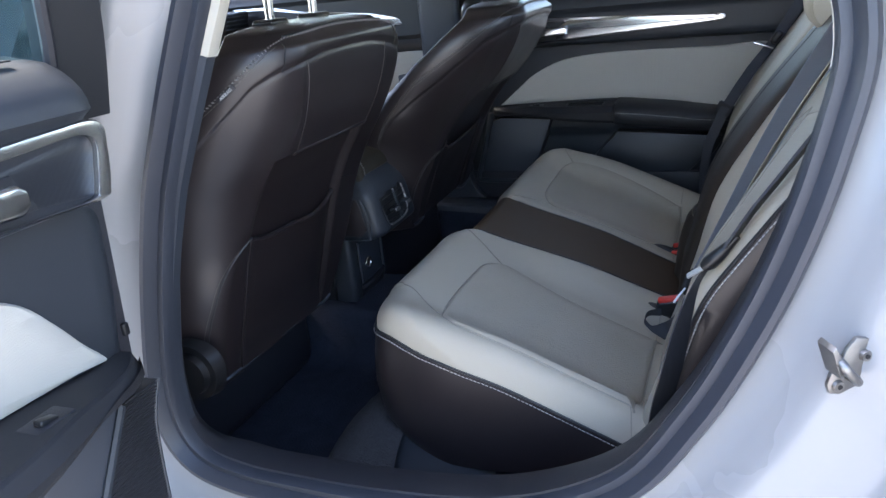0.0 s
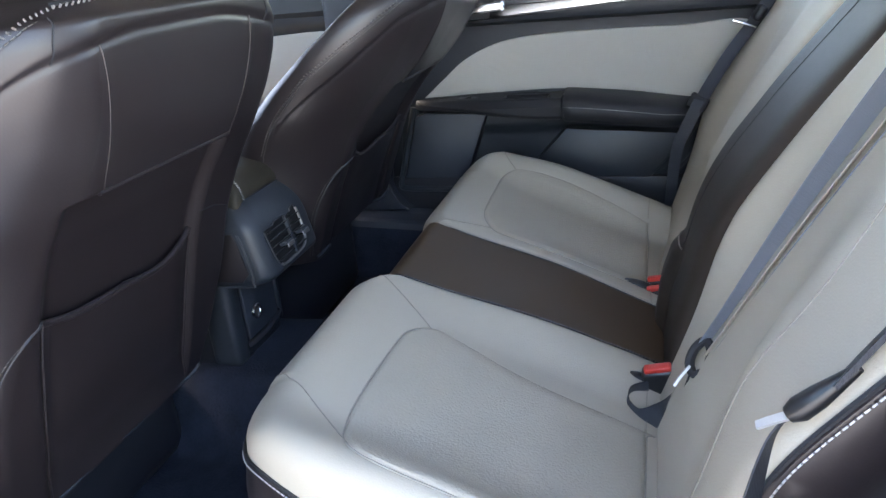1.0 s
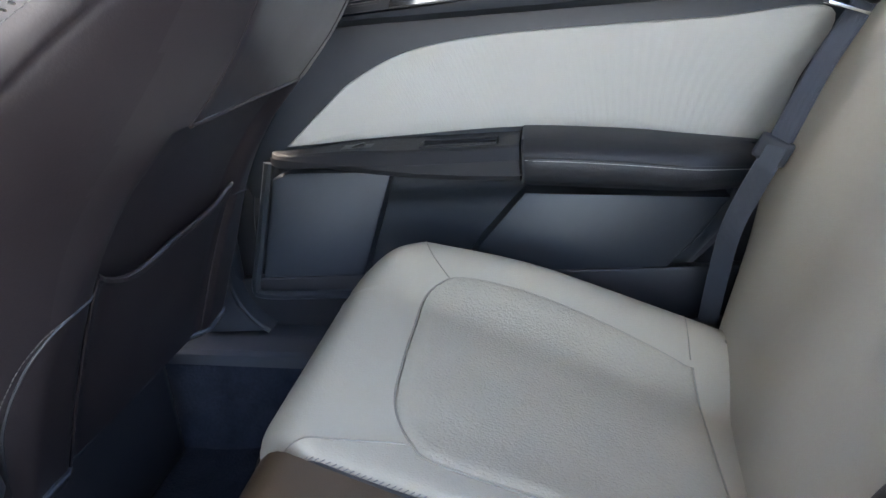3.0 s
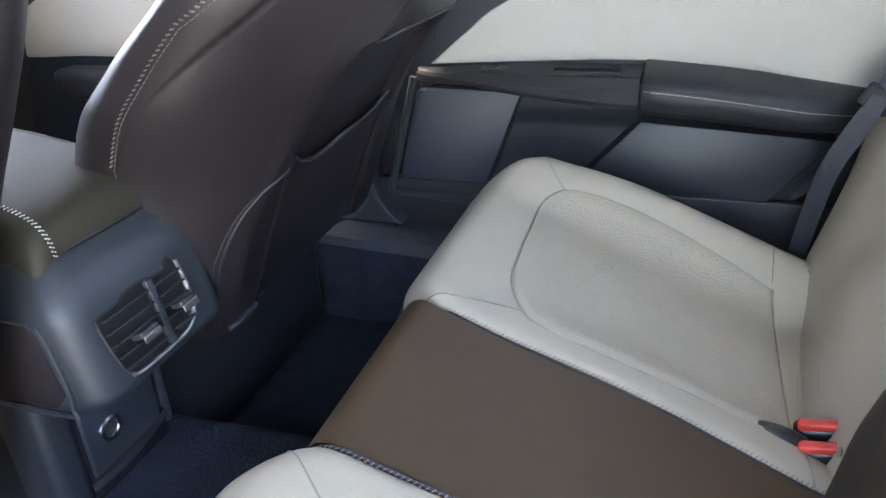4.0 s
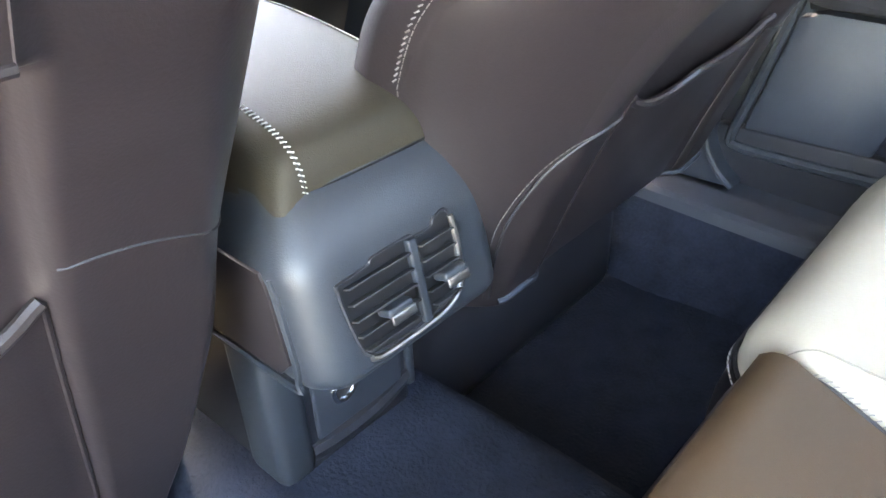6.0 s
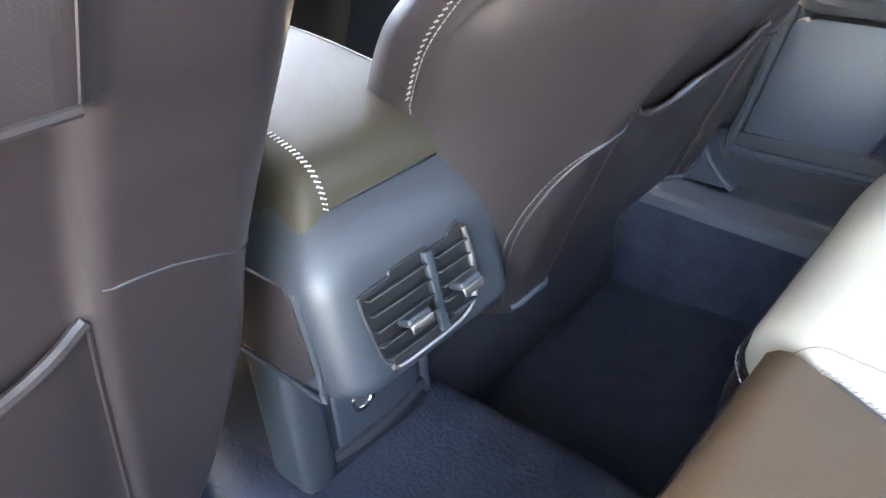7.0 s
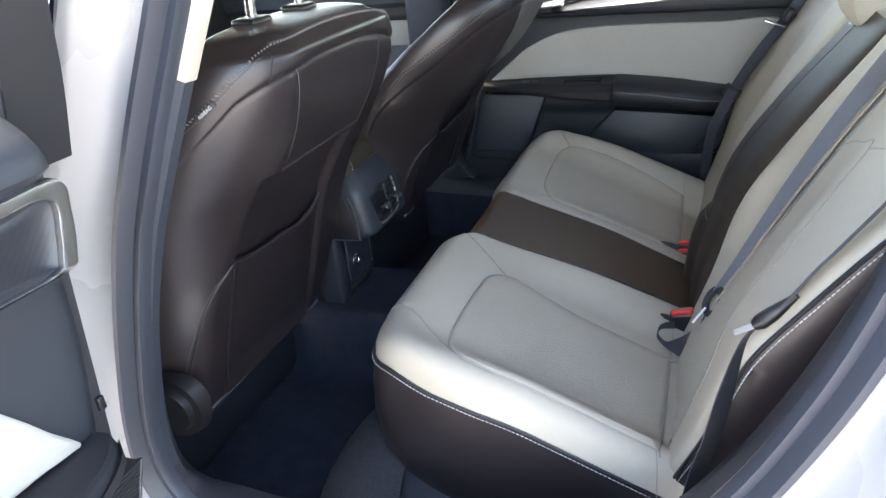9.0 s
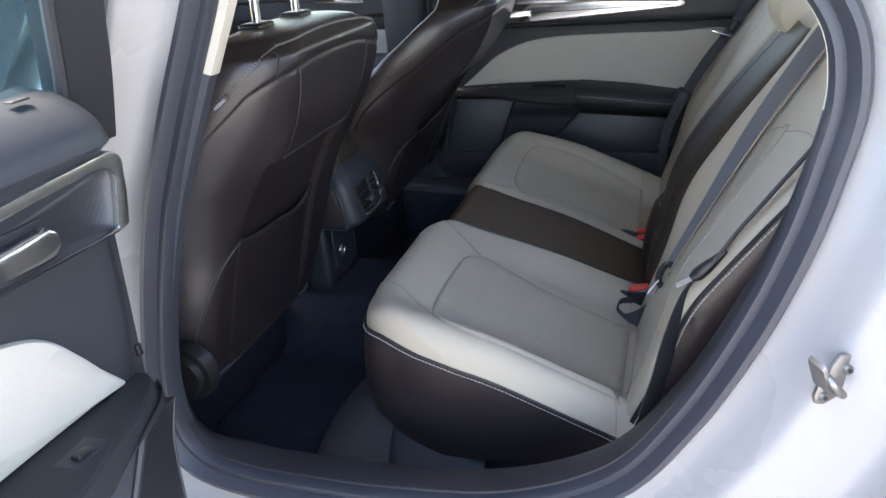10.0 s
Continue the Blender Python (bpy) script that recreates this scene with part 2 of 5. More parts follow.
def ribbon(pts, width, thick, across, bm=None):
    """A strap along pts; across: the way of its width."""
    pts = [Vector(p) for p in pts]
    rings = []
    for i, p in enumerate(pts):
        t = (pts[min(i + 1, len(pts) - 1)] - pts[max(i - 1, 0)]).normalized()
        a = Vector(across(i / (len(pts) - 1)) if callable(across) else across)
        a = (a - t * a.dot(t)).normalized()
        nrm = t.cross(a) * thick / 2
        e = a * (width(i / (len(pts) - 1)) if callable(width) else width) / 2
        rings.append([p + e * 0.97 + nrm, p + e, p + e * 0.97 - nrm, p - e * 0.97 - nrm, p - e, p - e * 0.97 + nrm])
    return loft(rings, True, caps=True, bm=bm)


def ramp(a, b, x):
    t = min(1.0, max(0.0, (x - a) / (b - a)))
    return t * t * (3 - 2 * t)


def table(x, xs, ys):
    """A smooth curve through the points (xs, ys), with no overshoot."""
    n = len(xs)
    if x <= xs[0]:
        return ys[0]
    if x >= xs[-1]:
        return ys[-1]
    k = max(i for i in range(n - 1) if xs[i] <= x)

    def slope(i):
        if i == 0 or i == n - 1:
            return (ys[min(i + 1, n - 1)] - ys[max(i - 1, 0)]) / (xs[min(i + 1, n - 1)] - xs[max(i - 1, 0)])
        a, b = (ys[i] - ys[i - 1]) / (xs[i] - xs[i - 1]), (ys[i + 1] - ys[i]) / (xs[i + 1] - xs[i])
        return 0.0 if a * b <= 0 else 2 * a * b / (a + b)
    h = xs[k + 1] - xs[k]
    t = (x - xs[k]) / h
    return ((2 * t ** 3 - 3 * t ** 2 + 1) * ys[k] + (t ** 3 - 2 * t ** 2 + t) * h * slope(k) + (3 * t ** 2 - 2 * t ** 3) * ys[k + 1] + (t ** 3 - t ** 2) * h * slope(k + 1))


# ---- the car's shell ----
GROUND_Z = 0.10
CAR_Y = 0.045            # the car's middle plane
RING = [(0.30, 1.405), (0.20, 1.345), (0.150, 1.285), (0.122, 1.225), (0.066, 1.10), (0.008, 0.95), (-0.032, 0.82), (-0.056, 0.705), (-0.054, 0.622),
        (-0.020, 0.572), (0.05, 0.552), (0.14, 0.548), (0.28, 0.550), (0.46, 0.573), (0.603, 0.643), (0.682, 0.750), (0.736, 0.861),
        (0.770, 0.955), (0.796, 1.055), (0.808, 1.140), (0.785, 1.215), (0.70, 1.30), (0.55, 1.385), (0.42, 1.415)]
ring2 = spline([(x, z, 0) for x, z in RING], 6, True)


def ring_y(z):
    return -0.70 + 0.10 * max(0.0, z - 1.0) - 0.02 * max(0.0, 0.8 - z)


def ring_sweep(profile, closed, lo=-9, hi=9, z_clip=None, side=1):
    """Sweeps a profile of (outward, y) round the door opening."""
    rings, n = [], len(ring2)
    for i, p in enumerate(ring2):
        t = (ring2[(i + 1) % n] - ring2[i - 1]).normalized()
        out = Vector((-t.y, t.x)) * -1.0
        grow = 0.004
        ring = []
        for d, y in profile:
            x, z = p.x + out.x * (d + grow), p.y + out.y * (d + grow)
            if z_clip:
                z = min(max(z, z_clip[0]), z_clip[1])
            yy = ring_y(p.y) + y
            ring.append(Vector((x, yy if side == 1 else 2 * CAR_Y - yy, z)))
        rings.append(ring)
    return rings


car_body = thing("car_body", "white painted saloon body shell with its rear door opening", "car body", kind="structure")
JAMB = [(0.018, 0.012), (0.022, -0.002), (0.040, -0.010), (0.056, -0.022), (0.068, -0.045), (0.085, -0.058), (0.15, -0.066), (0.165, -0.078), (0.172, -0.10), (0.18, -0.14), (0.20, -0.165), (0.23, -0.17)]
part("side_panel", loft(ring_sweep(JAMB, False, z_clip=(0.26, 1.47)), False, True), PAINT, car_body)
# far side coloured black, so the gaps round its door read as shade
part("far_side_panel", loft(ring_sweep(JAMB, False, z_clip=(0.26, 1.47), side=-1), False, True), TRIM_DARK, car_body, "far body side, blackened to stand for shade in the shut")
SEAL = [(-0.012, 0.02), (-0.014, -0.002), (-0.010, -0.010), (-0.004, -0.009), (0.000, -0.008), (0.004, -0.018), (0.009, -0.026), (0.016, -0.025), (0.021, -0.016), (0.022, 0.0), (0.0, 0.014)]
seal = part("door_seal", loft(ring_sweep(SEAL, True), True, True), RUBBER, None)
tagged(seal, "grey rubber weatherstrip round the rear door opening", "door seal", kind="structure")
far_seal = part("door_seal", loft(ring_sweep(SEAL, True, side=-1), True, True), RUBBER, None)
tagged(far_seal, "grey rubber weatherstrip round the closed far door", "door seal", kind="structure")


def lining(lo, hi, profile, then=None):
    """Trim along a stretch of the opening; its profile may change on the way to another."""
    keep = []
    for i in range(lo, hi):
        k = ramp(0.0, 1.0, (i - lo) / (hi - lo - 1)) if then else 0.0
        keep.append(ring_sweep([(a + (c - a) * k, b + (d - b) * k) for (a, b), (c, d) in zip(profile, then or profile)], False)[i])
    return loft(keep, False)


PILLAR = [(-0.008, 0.006), (-0.013, 0.010), (-0.013, 0.024), (0.004, 0.045), (0.03, 0.060), (0.08, 0.075)]
SILL = [(-0.010, 0.006), (-0.016, 0.009), (-0.021, 0.030), (-0.017, 0.055), (0.02, 0.080), (0.12, 0.10)]
ARCH = [(-0.008, 0.006), (-0.013, 0.009), (-0.016, 0.024), (-0.012, 0.042), (0.004, 0.065), (0.06, 0.09)]
REAR = [(-0.008, 0.006), (-0.012, 0.009), (-0.012, 0.018), (0.0, 0.035), (0.02, 0.05), (0.06, 0.07)]
part("pillar_trim", lining(6, 22, [(-0.010, 0.008), (-0.026, 0.013), (-0.028, 0.030), (-0.01, 0.05), (0.06, 0.085)], [(-0.010, 0.008), (-0.022, 0.012), (-0.023, 0.030), (-0.01, 0.05), (0.06, 0.085)]), HEADLINER, car_body, "cream upper pillar trim")
part("pillar_trim", lining(21, 36, [(-0.008, 0.006), (-0.022, 0.010), (-0.023, 0.026), (-0.006, 0.045), (0.03, 0.060), (0.08, 0.075)], PILLAR), PLASTIC, car_body, "charcoal middle pillar trim")
part("pillar_trim", lining(35, 49, PILLAR), PLASTIC, car_body, "charcoal lower pillar trim")
part("pillar_trim", lining(48, 60, PILLAR, SILL), TRIM_DARK, car_body, "black pillar foot trim")
part("sill_trim", lining(59, 79, SILL), TRIM_DARK, car_body, "black sill trim")
part("wheel_arch_trim", lining(78, 98, SILL, ARCH), TRIM_DARK, car_body, "black wheel arch trim")
part("wheel_arch_trim", lining(97, 113, ARCH, REAR), TRIM_DARK, car_body, "black upper wheel arch trim")
part("pillar_trim", lining(112, 134, [(-0.010, 0.008), (-0.014, 0.011), (-0.013, 0.020), (0.0, 0.035), (0.06, 0.06)]), HEADLINER, car_body, "cream rear pillar trim")
for side in (-1, 1):
    for x0, x1, z1, nm in ((-1.75, -0.24, 1.02, "front_flank"), (1.0, 2.2, 1.08, "rear_flank")):
        part(nm, block((x1 - x0, 0.05, z1 - 0.28), ((x0 + x1) / 2, CAR_Y + side * 0.865, (z1 + 0.28) / 2), 0.02), PAINT, car_body)
    part("sill", block((1.5, 0.06, 0.12), (0.35, CAR_Y + side * 0.86, 0.32), 0.02), PAINT, car_body)
    part("roof_rail", tube([(-0.78, CAR_Y + side * 0.70, 1.45), (-0.2, CAR_Y + side * 0.745, 1.475), (0.5, CAR_Y + side * 0.745, 1.475), (0.95, CAR_Y + side * 0.70, 1.46)], 0.045, 8), PAINT, car_body)
roof = part("roof", block((1.9, 1.56, 0.03), (0.05, CAR_Y, 1.485), 0.01), PAINT, car_body)
part("bonnet", block((1.2, 1.6, 0.5), (-1.95, CAR_Y, 0.72), 0.06), PAINT, car_body)
part("boot", block((0.9, 1.6, 0.55), (1.75, CAR_Y, 0.80), 0.06), PAINT, car_body)
for y in (-0.665, 0.755):
    part("roof_pillar", tube([(-1.35, y, 0.98), (-0.95, y * 0.98, 1.30), (-0.72, y * 0.95, 1.46)], 0.04, 8), PLASTIC, car_body, "dark windscreen pillar")
    part("roof_pillar", tube([(1.5, y, 1.05), (1.15, y, 1.32), (0.95, y * 0.97, 1.47)], 0.06, 8), PAINT, car_body)
ceiling = part("ceiling", block((1.85, 1.46, 0.012), (0.05, CAR_Y, 1.455), 0.004), HEADLINER)
tagged(ceiling, "cream woven headliner under the roof", "headliner", kind="structure")


def floor_z(x, y):
    d = abs(y - 0.043)
    hump = 0.515 - ramp(0.10, 0.21, d) * 0.12
    heel = ramp(0.10, 0.24, x) * 0.11 * ramp(0.52, 0.40, d)
    heel = max(heel, 0.0)
    return max(hump, 0.395 + heel) + 0.004 * noise.noise(Vector((x * 9, y * 9, 0)))


floor = part("floor", grid(lambda u, v: (-1.2 + 1.95 * u, -0.66 + 1.38 * v, floor_z(-1.2 + 1.95 * u, -0.66 + 1.38 * v)), 130, 110), CARPET)
tagged(floor, "navy black carpet over the tunnel and footwells", "carpet", kind="structure")


def mound(u, v):
    """A carpeted bulge ahead of the bench's outer foot: u outwards, v from its front up under the cushion."""
    y = -0.24 - 0.40 * u
    x = 0.034 + 0.16 * (u - 0.40) ** 2 + 0.17 * v
    k = min(1.0, v * 1.15)
    return (x, y, 0.385 + 0.118 * math.sqrt(1 - (1 - k) ** 2) + 0.003 * noise.noise(Vector((x * 40, y * 40, 0))))


part("heel_bulge", grid(mound, 24, 24), CARPET_LIT, floor, "charcoal carpet bulge, lightened as by daylight")
part("seat_moulding", loft([[Vector((0.185 + 0.20 * k + 0.02 * (1 - k), -0.37 - 0.20 * v - 0.03 * k, 0.515 - 0.055 * v ** 1.6 - 0.015 * k)) for v in (i / 10 for i in range(14))] for k in (j / 12 for j in range(13))], False), PLASTIC_SOFT, floor, "black moulding under the cushion")
part("sill_carpet", loft([[Vector((x, y, z - 0.05 * x * (x < 0.3))) for y, z in ((0.600, 0.39), (0.622, 0.42), (0.638, 0.47), (0.646, 0.520))] for x in (-0.9 + 0.08 * i for i in range(21))], False), CARPET, floor, "carpet turned up along the sill")
part("far_sill_trim", loft([[Vector((x, y, z - 0.10 * x * (x < 0.3) * 0.5)) for y, z in ((0.644, 0.515), (0.648, 0.531), (0.654, 0.5375), (0.684, 0.5475), (0.690, 0.5470), (0.694, 0.543), (0.735, 0.545))] for x in (-0.9 + 0.08 * i for i in range(21))], False), PLASTIC, car_body, "charcoal sill trim", angle=25)
foot_edge = spline([(-0.020, 0.552, 0), (-0.044, 0.572, 0), (-0.064, 0.605, 0), (-0.074, 0.654, 0), (-0.078, 0.74, 0), (-0.080, 0.95, 0)], 6)
part("pillar_foot", slab([(-0.28, 0.548)] + [(p.x, p.y) for p in foot_edge] + [(-0.28, 0.95)], 0.735, 0.697, lambda a, b, d: (a, d, b), 0.003), PLASTIC, car_body, "charcoal pillar foot trim")
part("foot_ridge", tube([(p.x - 0.002, 0.698, p.y) for p in foot_edge], 0.0045, 8), PLASTIC_SOFT, car_body, "rounded trim edge")
# added dark strip that covers the lit jamb beside the pillar
part("pillar_shut", block((0.095, 0.012, 0.36), (-0.0775, 0.779, 0.68), 0.002), TRIM_DARK, car_body, "black filler added for shade in the pillar gap")
# added sheet that blocks daylight leaking past the far door's panels
part("door_backing", block((1.45, 0.010, 0.82), (0.40, 0.8215, 0.70), 0.0), TRIM_DARK, car_body, "black sheet added behind the far door to stop daylight")
part("door_shut", block((0.80, 0.02, 0.14), (0.33, 0.742, 0.56), 0.004), TRIM_DARK, car_body, "black door shut")


# ---- rear bench ----
CY = 0.045              # the bench's middle
S0, S1 = 0.115, 0.573   # from the middle: the strip's edge, the outboard edge


BX = -0.012             # the bench stands this far ahead of its own x


def cushion_front(s):
    q = max(0.0, (s - 0.42) / (S1 - 0.42))
    a = 0.164 + 0.20 * (1 - math.sqrt(max(0.0, 1 - q ** 2.6)))
    p = max(0.0, 1 - (s - S0) / 0.06)
    return a + 0.040 * p * p


def cushion_z(x, s, side):
    z = 0.694 - 0.437 * (x - 0.317)
    z += 0.042 * (ramp(0.45, 0.56, s) if side < 0 else ramp(0.40, 0.52, s)) * table(x, (0.15, 0.30, 0.45, 0.62), (0.2, 0.90, 1.40, 1.45))
    z += 0.030 * ramp(0.21, 0.11, s) * ramp(0.22, 0.50, x)
    z -= 0.02 * ramp(0.24, 0.15, x)
    return z


def edge_drop(x, s):
    e = min((x - cushion_front(s)) * (0.75 if s > 0.42 else 1.0), (S1 - s) if s > 0.3 else 9)
    e = max(0.0, min(1.0, e / 0.055))
    d = 0.062 * (1 - math.sqrt(1 - (1 - e) ** 2))
    i = max(0.0, min(1.0, (s - S0) / 0.02))
    return d + 0.008 * (1 - math.sqrt(1 - (1 - i) ** 2))


def inner_shift(x, side):
    """How far the strip's edge lies off S0, from the cushion's front to its rear."""
    return table(x, (0.215, 0.41, 0.60), (0.0, -0.022, -0.034)) if side > 0 else table(x, (0.215, 0.41, 0.60), (-0.005, -0.005, -0.018))


def cushion_point(x, s, side, lift=0.0):
    fx = 0.022 * ramp(0.38, 0.17, x) if side > 0 else 0.0
    y = CY + side * (s + inner_shift(x, side) * ramp(S0 + 0.045, S0, s))
    return Vector((x + BX + fx, y, cushion_z(x, s, side) - 0.437 * fx - edge_drop(x, s) + lift))


INSERT = [(0.612, 0.247), (0.46, 0.245), (0.36, 0.225), (0.322, 0.222), (0.296, 0.250), (0.290, 0.30), (0.288, 0.40), (0.293, 0.465), (0.318, 0.518), (0.37, 0.537), (0.48, 0.542), (0.600, 0.544), (0.612, 0.536), (0.613, 0.35), (0.613, 0.258)]
INSERT_FAR = [(0.600, 0.155), (0.46, 0.145), (0.35, 0.148), (0.320, 0.165), (0.293, 0.215), (0.286, 0.28), (0.284, 0.36), (0.284, 0.42), (0.30, 0.452), (0.33, 0.470), (0.40, 0.475), (0.50, 0.470), (0.595, 0.456), (0.607, 0.44), (0.607, 0.30), (0.607, 0.175)]
rear_bench = thing("rear_bench", "rear bench with cream leather outer seats and a brown middle strip", "car seat")


def bench_side(side):
    def top(u, v):
        s = S0 + (S1 - S0) * v
        f = cushion_front(s)
        x = f + (0.665 - f) * u ** 1.25
        return cushion_point(x, s, side)
    cushion = part("seat_cushion", grid(top, 80, 70), CREAM, rear_bench, "cream leather seat cushion")
    # skirt below the piping
    edge = [(cushion_front(S0 + (S1 - S0) * i / 60), S0 + (S1 - S0) * i / 60) for i in range(61)]
    edge += [(edge[-1][0] + (0.70 - edge[-1][0]) * i / 30, S1) for i in range(1, 31)]
    top_e = [cushion_point(x, s, side) for x, s in edge]
    out = []
    for i, p in enumerate(top_e):
        t = top_e[min(i + 1, len(top_e) - 1)] - top_e[max(i - 1, 0)]
        o = Vector((t.y, -t.x, 0)).normalized() * side
        out.append(o if o.x < 0.2 and o.y * side > -0.5 else Vector((-1, 0, 0)))
    rings = []
    for d, k in ((0, 0.0), (0.005, 0.08), (0.012, 0.25), (0.016, 0.5), (0.008, 0.78), (-0.03, 1.0)):
        rings.append([p + o * d + Vector((0, 0, -(p.z - (0.475 + 0.03 * ramp(0.2, 0.6, p.x))) * k)) for p, o in zip(top_e, out)])
    skirt = part("cushion_skirt", loft(rings, False), BROWN, rear_bench, "dark brown leather cushion side")
    line = [p + o * 0.003 for p, o in zip(top_e, out)]
    part("piping", tube(line, 0.0024, 6), BLACK_LEATHER, cushion, "dark piping")
    part("stitching", dashes([p + o * 0.0065 + Vector((0, 0, -0.007)) for p, o in zip(top_e, out)], 0.0065, 0.0045, 0.0009), THREAD, skirt, "pale stitching")
    ins = spline([(x, s, 0) for x, s in (INSERT if side < 0 else INSERT_FAR)], 8, True)
    c = Vector((0.45, 0.36, 0))
    rings = []
    for k, lift in ((1.0, -0.004), (0.992, 0.001), (0.975, 0.004), (0.94, 0.006), (0.8, 0.006), (0.6, 0.006), (0.4, 0.006), (0.2, 0.006), (0.001, 0.006)):
        rings.append([cushion_point(*(c + (p - c) * k).xy, side, lift) for p in ins])
    part("seat_insert", loft(rings, True, caps=False), CREAM_CLOTH, cushion, "cream patterned cloth insert")
    part("seam", tube([cushion_point(p.x, p.y, side, 0.0004) for p in ins], 0.0011, 6, True), SEAM, cushion)
    seams = [[(0.322, 0.224 if side < 0 else 0.163), (0.28, 0.185 if side < 0 else 0.150), (0.235, 0.148 if side < 0 else 0.135), (0.200, 0.125)], [(0.612, 0.25 if side < 0 else 0.16), (0.612, 0.17), (0.615, 0.118)], [(0.318, 0.516), (0.279, 0.477), (0.234, 0.441), (0.202, 0.420), (0.172, 0.404)] if side < 0 else [(0.320, 0.461), (0.285, 0.50), (0.265, 0.555), (0.27, 0.578)], [(0.605, 0.54 if side < 0 else 0.464), (0.609, 0.555), (0.612, 0.58)]]
    for pts in seams:
        part("seam", tube([cushion_point(p.x, p.y, side, 0.0006) for p in spline([(a, b, 0) for a, b in pts], 8)], 0.0007, 5), SEAM, cushion)
    return cushion


for side in (-1, 1):
    bench_side(side)


def strip_point(u, v):
    x = 0.207 + 0.459 * u
    y = (S0 + inner_shift(x, 1)) * v - (S0 + inner_shift(x, -1)) * (1 - v)
    z = 0.694 - 0.437 * (x - 0.317) - 0.02 * ramp(0.24, 0.15, x) - 0.005 + 0.030 * ramp(0.22, 0.50, x)
    e = max(0.0, min(1.0, (x - 0.207) / 0.035))
    z -= 0.04 * (1 - math.sqrt(1 - (1 - e) ** 2))
    return (x + BX, CY + y, z)


middle = part("middle_cushion", grid(strip_point, 60, 24), BROWN_MID, rear_bench, "brown leather middle cushion strip")
front = [Vector(strip_point(0, j / 24)) for j in range(25)]
part("cushion_skirt", loft([[p + Vector((d, 0, -h)) for p in front] for d, h in ((0, 0), (-0.008, 0.02), (-0.01, 0.08), (0.02, 0.2))], False), BROWN, rear_bench)
for side in (-1, 1):
    line = [cushion_point(0.19 + 0.44 * i / 40 + 0.004, S0 + 0.003, side, 0.0015) for i in range(41)]
    part("stitching", rungs(line, (0, 1, 0), 0.0042, 0.0050, 0.0006), THREAD_GREY, middle, "grey ladder stitching")
    part("piping", tube([p + Vector((0, -side * 0.003, -0.002)) for p in line], 0.0018, 6), BLACK_LEATHER, middle)

# backrests
BACK_Z = (0.50, 0.60, 0.70, 0.83, 0.95, 1.10, 1.20, 1.28)
BACK_X = (0.595, 0.628, 0.660, 0.692, 0.750, 0.850, 0.912, 0.955)
EDGE_Z = (0.53, 0.58, 0.66, 0.74, 0.875, 0.98, 1.05, 1.15, 1.28)
EDGE_S = (0.525, 0.555, 0.580, 0.600, 0.630, 0.648, 0.655, 0.65, 0.56)


ARM_Z = (0.55, 0.70, 0.80, 0.90, 0.95, 1.10)
ARM_NEAR = (-0.085, -0.088, -0.100, -0.120, -0.128, -0.150)
ARM_FAR = (0.150, 0.150, 0.134, 0.110, 0.092, 0.070)


def back_inner(z, side):
    """Where a backrest begins beside the armrest, from the bench's middle."""
    return table(z, ARM_Z, ARM_FAR) - CY if side > 0 else CY - table(z, ARM_Z, ARM_NEAR)


def back_point(s, z, side, lift=0.0):
    x = table(z, BACK_Z, BACK_X)
    x += 0.036 * ramp(0.15, 0.24, s) * ramp(0.50, 0.38, s) * table(z, (0.66, 0.74, 0.86, 0.95, 1.05, 1.15), (0.0, 0.5, 1.0, 0.8, 0.3, 0.0))
    se = table(z, EDGE_Z, EDGE_S)
    x += table(z, (0.52, 0.60, 0.80, 0.90, 1.03), (0.0, -0.018, -0.014, -0.002, 0.008)) * ramp(0.40, 0.54, s)
    e = max(0.0, min(1.0, (se - s) / 0.022))
    x += 0.012 * (1 - math.sqrt(1 - (1 - e) ** 2))
    i = max(0.0, min(1.0, (s - back_inner(z, side) + 0.008) / 0.03))
    x += 0.025 * (1 - math.sqrt(1 - (1 - i) ** 2))
    x += 0.034 * ramp(0.22, 0.60, s) if side > 0 else 0.0
    t = max(0.0, min(1.0, (1.28 - z) / 0.06))
    x += 0.06 * (1 - math.sqrt(1 - (1 - t) ** 2))
    return Vector((x - lift, CY + side * s, z))


